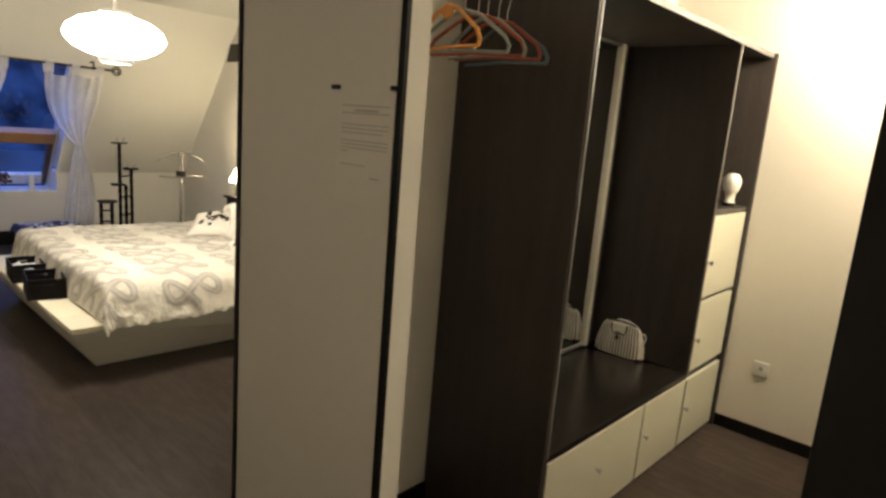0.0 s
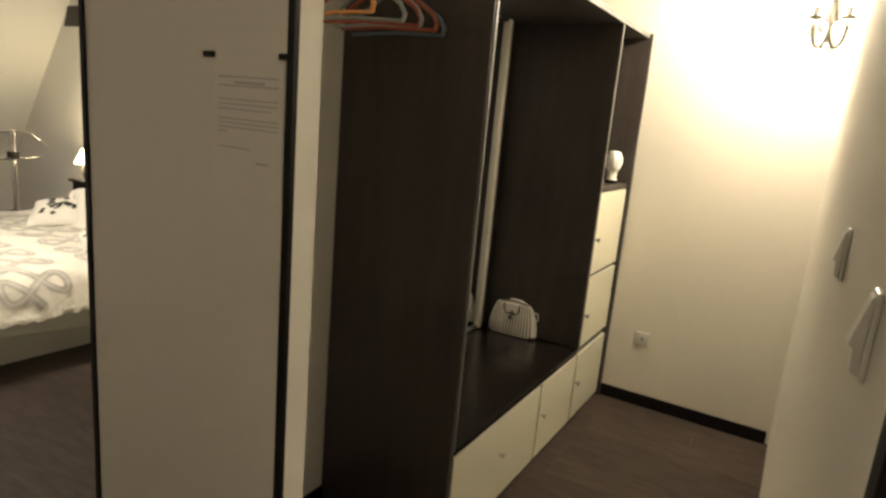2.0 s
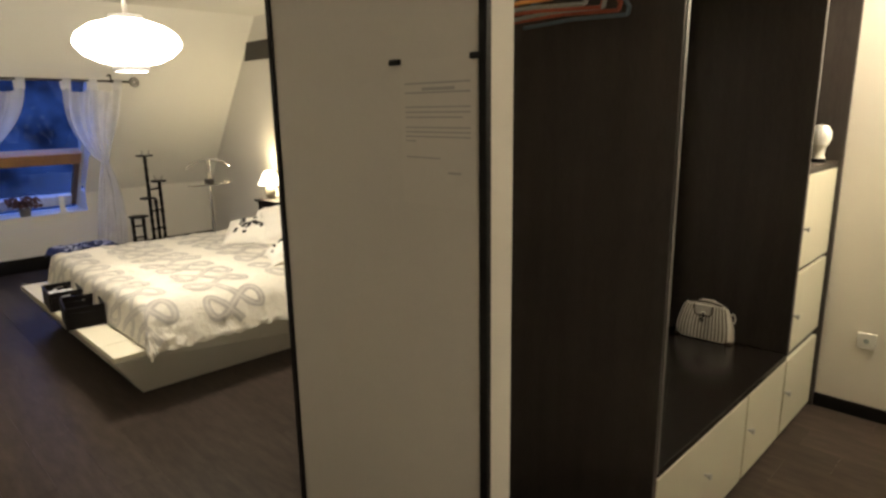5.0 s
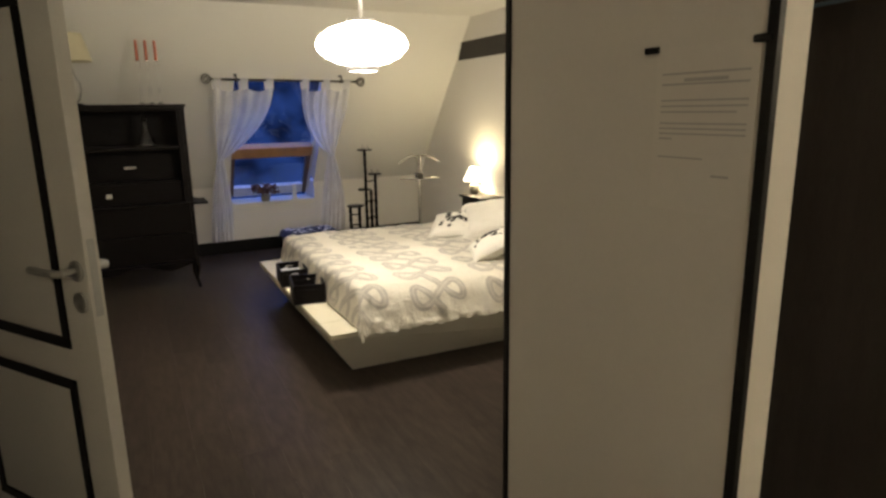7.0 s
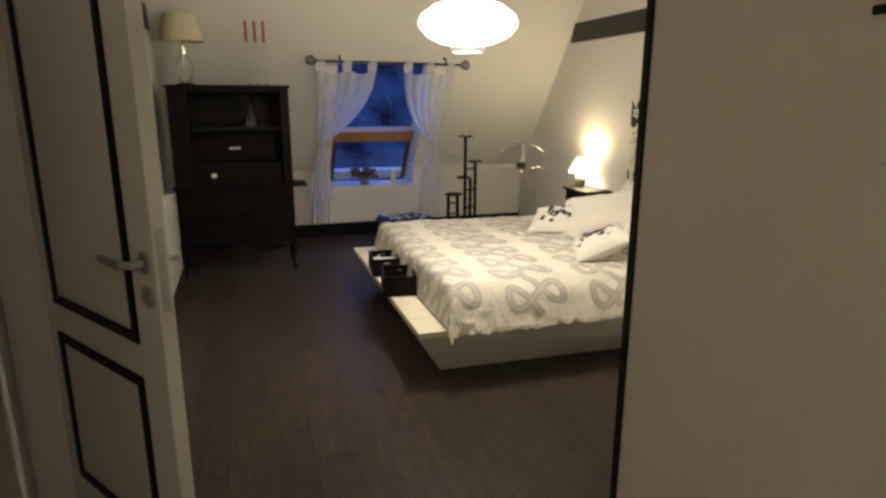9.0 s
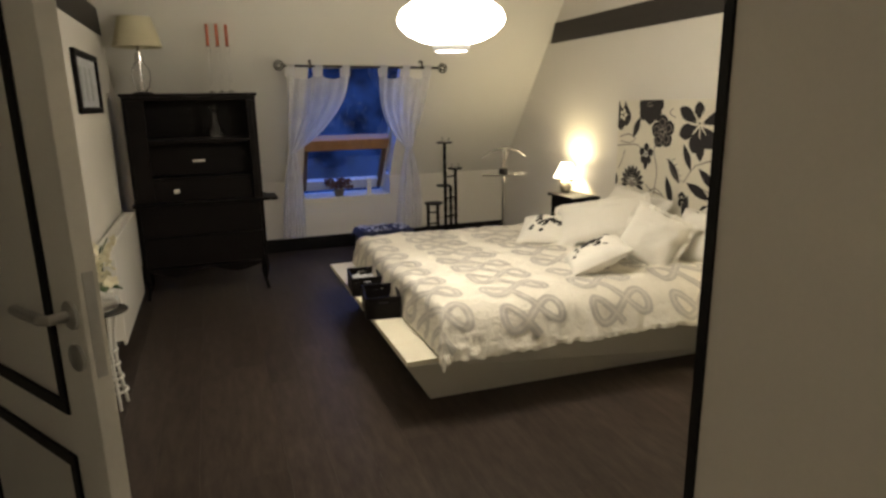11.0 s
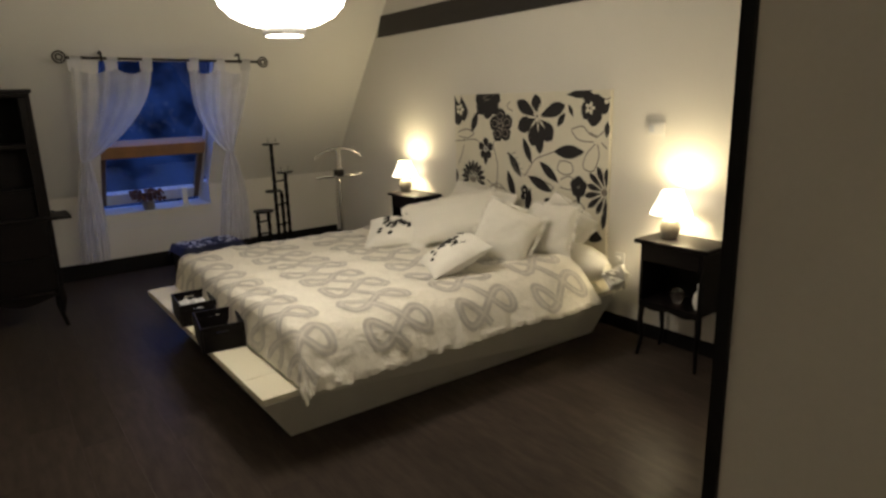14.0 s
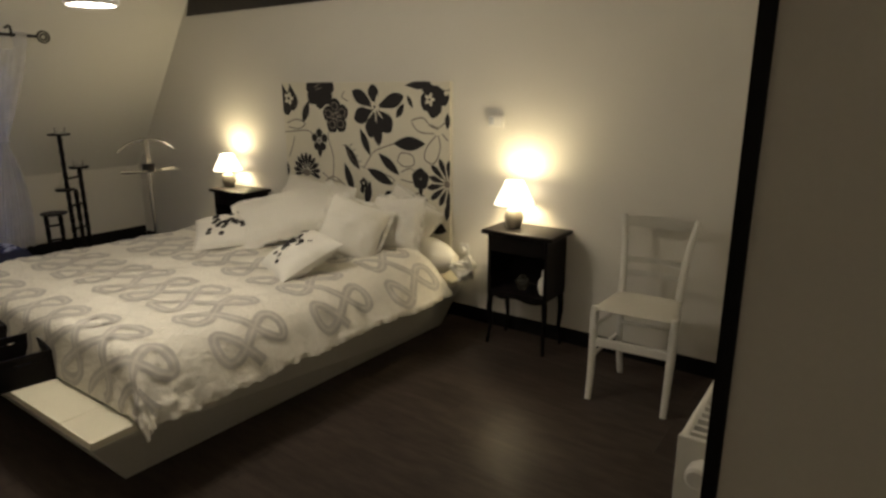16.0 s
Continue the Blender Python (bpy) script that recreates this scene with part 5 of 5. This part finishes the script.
for a in (20, 140, 250, 320):
    part("leaf", tube([(0, 0, 0.09), (0.06 * math.cos(radians(a)), 0.06 * math.sin(radians(a)), 0.13), (0.14 * math.cos(radians(a)), 0.14 * math.sin(radians(a)), 0.08)], [0.012, 0.02, 0.003], 6), M_LEAF, orch)
for s in (-1, 1):
    stem = [(0, 0, 0.09), (0.02 * s, 0.02, 0.22), (0.05 * s, 0.03, 0.33), (0.11 * s, 0.05, 0.37)]
    part("stem", tube(stem, 0.004, 6), M_LEAF, orch)
    for k in range(7):
        c = Vector((s * (0.01 + 0.017 * k) + rnd.uniform(-0.02, 0.02), 0.02 + rnd.uniform(-0.03, 0.06), 0.14 + 0.035 * k + rnd.uniform(-0.01, 0.01)))
        bm = bmesh.new()
        e = Euler((rnd.uniform(0.6, 1.6), rnd.uniform(-0.5, 0.5), rnd.uniform(0, 3))).to_matrix()
        for q in range(5):
            a = q * 1.2566
            ps = []
            for t in range(9):
                f = t / 8 * 6.2832
                l, w = 0.02 + 0.016 * math.cos(f), 0.014 * math.sin(f)
                ps.append(bm.verts.new(c + e @ Vector((l * math.cos(a) - w * math.sin(a), l * math.sin(a) + w * math.cos(a), 0.006 * math.cos(f)))))
            bm.faces.new(ps[:8])
        part("blossom", bm, M_PETAL, orch, "cream orchid blossom")

# ---- paper notice on the panel wall ----
TY = 1.08
note = thing("paper_notice", "white paper notice with lines of print pinned to the wall", "notice", pose(-1.3, TY, 1.75))
part("sheet", box(-0.035, 0.175, -0.0022, -0.0008, -0.285, 0.002, 0), M_PAPER, note)
lines = [(-0.02, 0.16, -0.042, 0.0035), (0.03, 0.12, -0.052, 0.006), (-0.02, 0.16, -0.060, 0.0035)]
for k in range(3):
    lines.append((-0.02, 0.16 - 0.02 * (k == 2), -0.088 - 0.010 * k, 0.003))
for k in range(4):
    lines.append((-0.02, 0.16 - 0.15 * (k == 3), -0.128 - 0.009 * k, 0.003))
lines.append((-0.02, 0.08, -0.188, 0.003))
lines.append((0.10, 0.135, -0.215, 0.004))
for a, b, z, h in lines:
    part("text_line", box(a, b, -0.0030, -0.0024, z - h, z, 0), M_TEXT, note)
for x in (-1.346, -1.121):
    t = solid("clip", box(-0.016, 0.016, -0.010, -0.001, -0.006, 0.006, 0.003), M_BLACK, "small black clip holding the notice", "clip", "notice clips", m=pose(x, TY, 1.75))

# ---- hall wardrobe ----
FX, BXW, Y0, Y1, Y2, Y3, CH = -1.155, -1.76, 1.985, 2.868, 3.385, 3.93, 2.218
wd = thing("hall_wardrobe", "black-brown open hall wardrobe with bench and cream drawers", "wardrobe")
part("side", box(BXW, FX, Y0, Y0 + 0.03, 0, CH, 0.002), M_CAB, wd)
part("front_edge", box(FX + 0.0005, FX + 0.004, Y0 + 0.012, Y0 + 0.028, 0.455, CH, 0.0), M_EDGE, wd, "grey metal edge strip")
part("divider", box(BXW + 0.01, FX, Y2 - 0.012, Y2 + 0.012, 0.455, CH - 0.03, 0.002), M_CAB, wd)
part("front_edge", box(FX + 0.0005, FX + 0.004, Y2 - 0.009, Y2 + 0.009, 0.455, CH - 0.031, 0.0), M_EDGE, wd, "grey metal edge strip")
part("side", box(BXW, FX + 0.02, Y3 - 0.028, Y3, 0, CH, 0.002), M_CAB, wd)
part("top", box(BXW, FX, Y0 + 0.031, Y3 - 0.029, CH - 0.03, CH, 0.002), M_CAB, wd)
part("front_edge", box(FX + 0.0005, FX + 0.004, Y0 + 0.031, Y3 - 0.029, CH - 0.028, CH - 0.002, 0.0), M_EDGE, wd, "grey metal edge strip")
part("back", box(BXW, BXW + 0.009, Y0 + 0.031, Y3 - 0.029, 0, CH - 0.031, 0.0), M_CAB, wd)
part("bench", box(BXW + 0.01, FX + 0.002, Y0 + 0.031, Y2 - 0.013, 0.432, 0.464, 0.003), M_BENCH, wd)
part("plinth", box(BXW + 0.02, FX - 0.03, Y0 + 0.031, Y3 - 0.029, 0.0, 0.02, 0.0), M_CAB, wd)
part("shelf", box(BXW + 0.01, FX, Y2 + 0.013, Y3 - 0.029, 1.335, 1.362, 0.002), M_CAB, wd)
part("carcass", box(BXW + 0.01, FX - 0.02, Y0 + 0.031, Y2 - 0.013, 0.021, 0.424, 0.0), M_CAB, wd)
part("carcass", box(BXW + 0.01, FX - 0.02, Y2 + 0.013, Y3 - 0.029, 0.021, 1.334, 0.0), M_CAB, wd)


def front(y0, y1, z0, z1, ky, kz):
    f = part("drawer_front", box(FX - 0.018, FX + 0.002, y0, y1, z0, z1, 0.003), M_CREAM, wd, "cream lacquered front")
    k = part("knob", lathe([(0, 0), (0.006, 0), (0.006, 0.012), (0.013, 0.018), (0.012, 0.026), (0, 0.028)], 16), M_ALU, f, "small metal knob")
    k.matrix_basis = pose(FX + 0.002, ky, kz, 0, 90, 0)


front(Y0 + 0.034, Y1 - 0.011, 0.022, 0.424, 2.436, 0.25)
front(Y1 + 0.011, Y2 - 0.012, 0.022, 0.424, 2.905, 0.25)
front(Y2 + 0.012, Y3 - 0.032, 0.022, 0.418, 3.41, 0.25)
front(Y2 + 0.016, Y3 - 0.032, 0.466, 0.860, 3.41, 0.65)
front(Y2 + 0.016, Y3 - 0.032, 0.884, 1.330, 3.41, 1.08)

mir = thing("mirror", "tall mirror in a pale frame at the wardrobe back", "mirror", pose(BXW + 0.010, 0, 0))
part("glass", box(0.004, 0.012, 2.42, 3.249, 0.49, 2.172, 0), M_MIRROR, mir)
part("backing", box(0.0, 0.0035, 2.40, 3.286, 0.47, 2.188, 0), M_BLACK, mir)
for n, b in (("frame_rail", (0.004, 0.022, 2.40, 3.249, 2.172, 2.190)), ("frame_rail", (0.004, 0.022, 2.40, 3.249, 0.470, 0.488)), ("frame_stile", (0.004, 0.030, 3.250, 3.288, 0.47, 2.190)), ("frame_stile", (0.004, 0.022, 2.38, 2.40, 0.47, 2.174))):
    part(n, box(*b, 0.002), M_WHITE if n == "frame_stile" else M_ALU, mir)

bag = thing("handbag", "silver pleated handbag with a dark-edged flap on the bench", "handbag", pose(-1.54, 3.332, 0.465, 0, 0, 2))


def bag_side(s):
    def f(u, v):
        a = 2 * u - 1
        w = 0.147 - 0.020 * v - 0.014 * v ** 14
        d = (0.040 * (1 - v ** 2.2) + 0.010) * (1 - abs(a) ** 5) ** 0.6
        h = 0.190 * v - 0.020 * v * abs(a) ** 9 + 0.006 * v * math.sin(4 * a + 1)
        pleat = 0.0035 * (abs(math.sin(u * 62)) - 0.5) * (1 - abs(a) ** 8) * (1 - 0.6 * v ** 6)
        return (w * a + 0.006 * math.sin(5 * v) * a, s * (d + pleat), h + 0.004)
    return f


bm = bmesh.new()
add_sheet(bm, bag_side(1), 160, 16)
add_sheet(bm, bag_side(-1), 160, 16)
part("body", bm, M_SILVER, bag, "silver pleated leather body", smooth=True)
# Grey strips put the shade between the pleats into the colour.
for k in range(15):
    u0 = 0.065 + k * 0.0595
    bm = add_sheet(bmesh.new(), lambda u, v, u0=u0: Vector(bag_side(-1)(u0 + 0.026 * u, 0.03 + 0.90 * v)) + Vector((0, -0.0022, 0)), 5, 12)
    part("pleat", bm, M_CERAMIC, bag, "grey strip for the shade in a pleat", smooth=True)
part("base", box(-0.147, 0.147, -0.042, 0.042, 0.0, 0.012, 0.005), M_DARKLEATHER, bag, "dark leather base")
part("top_edge", tube([(-0.085 + 0.17 * k / 10, -0.010, 0.186 + 0.010 * math.sin(math.pi * k / 10)) for k in range(11)], 0.005, 8), M_DARKLEATHER, bag, "dark piped top edge")
flap_pts = [(-0.046, 0.186), (-0.044, 0.150), (-0.034, 0.132), (0.034, 0.132), (0.044, 0.150), (0.046, 0.186)]
flap = part("flap", add_prism(bmesh.new(), flap_pts, "y", -0.046, -0.030), M_SILVER, bag, "silver flap")
part("flap_edge", tube([(x, -0.046, z) for x, z in flap_pts], 0.0045, 8), M_DARKLEATHER, flap, "dark flap piping")
part("clasp", lathe([(0, 0), (0.016, 0), (0.016, 0.005), (0.010, 0.009), (0, 0.010)], 20), M_CHROME, bag, "bright chrome clasp").matrix_basis = pose(0.004, -0.047, 0.140, 90)
part("buckle", box(-0.012, 0.010, -0.056, -0.044, 0.098, 0.122, 0.004), M_CHROME, bag, "bright chrome buckle")
part("side_ring", tube([(0.134 + 0.013 * math.cos(k / 14 * 6.2832), -0.004, 0.128 + 0.026 * math.sin(k / 14 * 6.2832)) for k in range(15)], 0.005, 8), M_SILVER, bag, "side strap loop")
part("handle", tube([(-0.05, 0.004, 0.184), (-0.02, 0.006, 0.200), (0.03, 0.006, 0.201), (0.07, 0.004, 0.186)], 0.007, 8), M_SILVER, bag, "folded top handle")

fl = thing("torch_lamp", "white and silver bulb-shaped lamp on the shelf", "lamp", pose(-1.215, 3.765, 1.363) @ Matrix.Diagonal((0.80, 0.80, 0.80, 1)))
part("body", lathe([(0, 0), (0.035, 0), (0.04, 0.02), (0.038, 0.03), (0.032, 0.04), (0.036, 0.09), (0.05, 0.11)], 24), M_WHITE, fl)
part("bulb", lathe([(0.05, 0.11), (0.062, 0.15), (0.06, 0.19), (0.04, 0.225), (0, 0.235)], 24), M_SILVER, fl, "silver rounded head")
part("foot", lathe([(0, 0), (0.045, 0), (0.043, 0.025), (0, 0.025)], 20, (0, 0, 0.0)), M_BLACK, fl)
solid("small_box", box(-0.03, 0.03, -0.02, 0.02, 0, 0.03, 0.004), M_PLASTIC, "small pale trinket box on the shelf", "box", m=pose(-1.25, 3.55, 1.363))

# ---- hangers ----
rail = thing("clothes_rail", "chrome clothes rail in the niche", "clothes rail")
part("rod", tube([(-1.475, 1.154, 2.155), (-1.475, 1.984, 2.155)], 0.0125, 12), M_CHROME, rail)


def hanger(y, mat, yaw, label, wide=0.185, dz=0.0):
    h = thing("clothes_hanger", label, "hanger", pose(-1.475, y, 2.155 + dz, 0, 0, yaw), group="clothes hangers")
    hook = [(0.0, 0, -0.055)] + [(0.019 * math.cos(radians(a)), 0, 0.0 + 0.019 * math.sin(radians(a))) for a in range(-60, 200, 26)]
    part("hook", tube([(0, 0, -0.10)] + hook, 0.0025, 6), M_ALU if mat is not M_ORANGE else M_ORANGE, h)
    sh = [(-wide, 0, -0.215), (-wide * 0.9, 0, -0.185), (-0.06, 0, -0.115), (0, 0, -0.10), (0.06, 0, -0.115), (wide * 0.9, 0, -0.185), (wide, 0, -0.215), (wide * 0.97, 0, -0.235)]
    part("shoulder", tube(sh, 0.007, 8), mat, h)
    if mat is M_ORANGE:
        part("hook_boss", lathe([(0, -0.005), (0.026, -0.005), (0.030, 0.0), (0.026, 0.005), (0, 0.005)], 20), mat, h, "flat orange boss under the hook").matrix_basis = pose(0, 0, -0.118, 90) @ Matrix.Diagonal((1.25, 0.8, 1, 1))
    part("bar", tube([(-wide * 0.97, 0, -0.235), (0, 0, -0.228), (wide * 0.97, 0, -0.235)], 0.0055, 8), mat, h)


hanger(1.60, M_ORANGE, -14, "orange plastic clothes hanger on the rail", 0.19)
hanger(1.68, M_HGREY, 6, "grey plastic clothes hanger on the rail")
hanger(1.75, M_HRED, 12, "red plastic clothes hanger on the rail")
hanger(1.80, M_HGREY, -4, "grey plastic clothes hanger on the rail")
hanger(1.86, M_HRED, 4, "red plastic clothes hanger on the rail")

M_HBLUE = material("blue_grey_plastic", (0.10, 0.16, 0.22), 0.4, var=0.05, bump=0.0)
hanger(1.91, M_HBLUE, -2, "thin blue-grey clothes hanger on the rail", 0.195, -0.01)

# ---- hall fittings ----
so = thing("wall_socket", "white wall socket above the skirting board", "socket", pose(-0.93, 3.934, 0.43))
part("plate", box(-0.042, 0.042, -0.011, 0, -0.042, 0.042, 0.004, 3), M_PLASTIC, so)
part("inset", lathe([(0.0, 0.002), (0.016, 0.002), (0.021, 0.012), (0.024, 0.012)], 24), M_WHITE, so).matrix_basis = pose(0, 0, 0, 90)
part("socket_hole", lathe([(0, 0.0115), (0.013, 0.0115), (0.013, 0.0125), (0, 0.0125)], 20), M_HGREY, so, "recessed socket holes").matrix_basis = pose(0, 0, 0, 90)

sc = thing("wall_sconce", "black wrought-iron wall sconce with lit bulbs", "wall lamp", pose(-0.28, 3.934, 2.38))
part("plate", box(-0.03, 0.03, -0.014, 0, -0.09, 0.09, 0.006), M_IRON, sc)
for s in (-1, 1):
    curl = [(s * (0.036 + 0.036 * math.cos(radians(a))), -0.07, -0.115 + 0.11 * math.sin(radians(a))) for a in range(180, 375, 15)]
    part("arm", tube([(0, -0.012, 0.02), (0, -0.05, -0.03)] + curl, 0.0085, 8), M_IRON, sc)
    part("scroll", tube([(s * (0.026 + 0.020 * math.cos(radians(a))), -0.075, -0.12 + 0.03 * math.sin(radians(a))) for a in range(-90, 200, 20)], 0.005, 8), M_IRON, sc)
    part("cup", lathe([(0, 0), (0.028, 0.0), (0.034, 0.012), (0.012, 0.014), (0.012, 0.06), (0, 0.06)], 16, (s * 0.071, -0.07, -0.09)), M_IRON, sc)
    part("bulb", lathe([(0.010, 0), (0.018, 0.02), (0.02, 0.04), (0.012, 0.075), (0, 0.10)], 16, (s * 0.071, -0.07, -0.028)), M_BULB, sc, "lit candle bulb")
part("hook", tube([(0, -0.06, -0.2)] + [(0.022 * math.cos(radians(a)), -0.065, -0.215 + 0.02 * math.sin(radians(a))) for a in range(90, 400, 25)], 0.005, 8), M_IRON, sc)

# Unseen fixture, added to light the panel wall and the open door.
cl = thing("ceiling_lamp", "plain round white flush ceiling lamp added out of view in the corridor", "ceiling lamp", pose(0.75, 0.05, TOP))
part("base", lathe([(0, 0), (0.13, 0), (0.13, -0.03), (0, -0.03)], 32), M_PLASTIC, cl)
part("diffuser", lathe([(0.12, -0.031), (0.115, -0.06), (0.08, -0.085), (0, -0.095)], 32), M_DOME, cl, "glowing white dome")



def wedge_switch(y, x):
    s = thing("wall_switch", "white wall switch with a jutting wedge on the hall wall", "switch", pose(x, y, 1.490, 0, 0, 91) @ Matrix.Diagonal((0.85, 0.75, 0.84, 1)), group="wall switches")
    part("plate", box(-0.021, 0.021, 0.0, 0.008, -0.055, 0.055, 0.003), M_PLASTIC, s)
    bm = add_prism(bmesh.new(), [(0.009, 0.05), (0.012, 0.046), (0.027, -0.012), (0.020, -0.016), (0.018, -0.045), (0.009, -0.05)], "x", -0.017, 0.017)
    part("rocker", bm, M_PLASTIC, s, "wedge-shaped rocker")


wedge_switch(0.90, -0.1235)
wedge_switch(1.445, -0.1305)

# ---- floor planks ----
rnd = random.Random(21)
PL, PWD = 1.285, 0.192
plank_mesh = finish("plank", box(0, PL - 0.0005, 0, PWD - 0.0005, -0.006, 0.0, 0.0, 1), M_FLOOR, False)
row = 0
y = -0.62
while y < 3.95:
    x = -8.14 - rnd.random() * 0.9
    while x < 1.0:
        o = new("plank", plank_mesh)
        o.parent = floor
        o.location = (x, y, rnd.uniform(-0.0004, 0))
        x += PL
    y += PWD
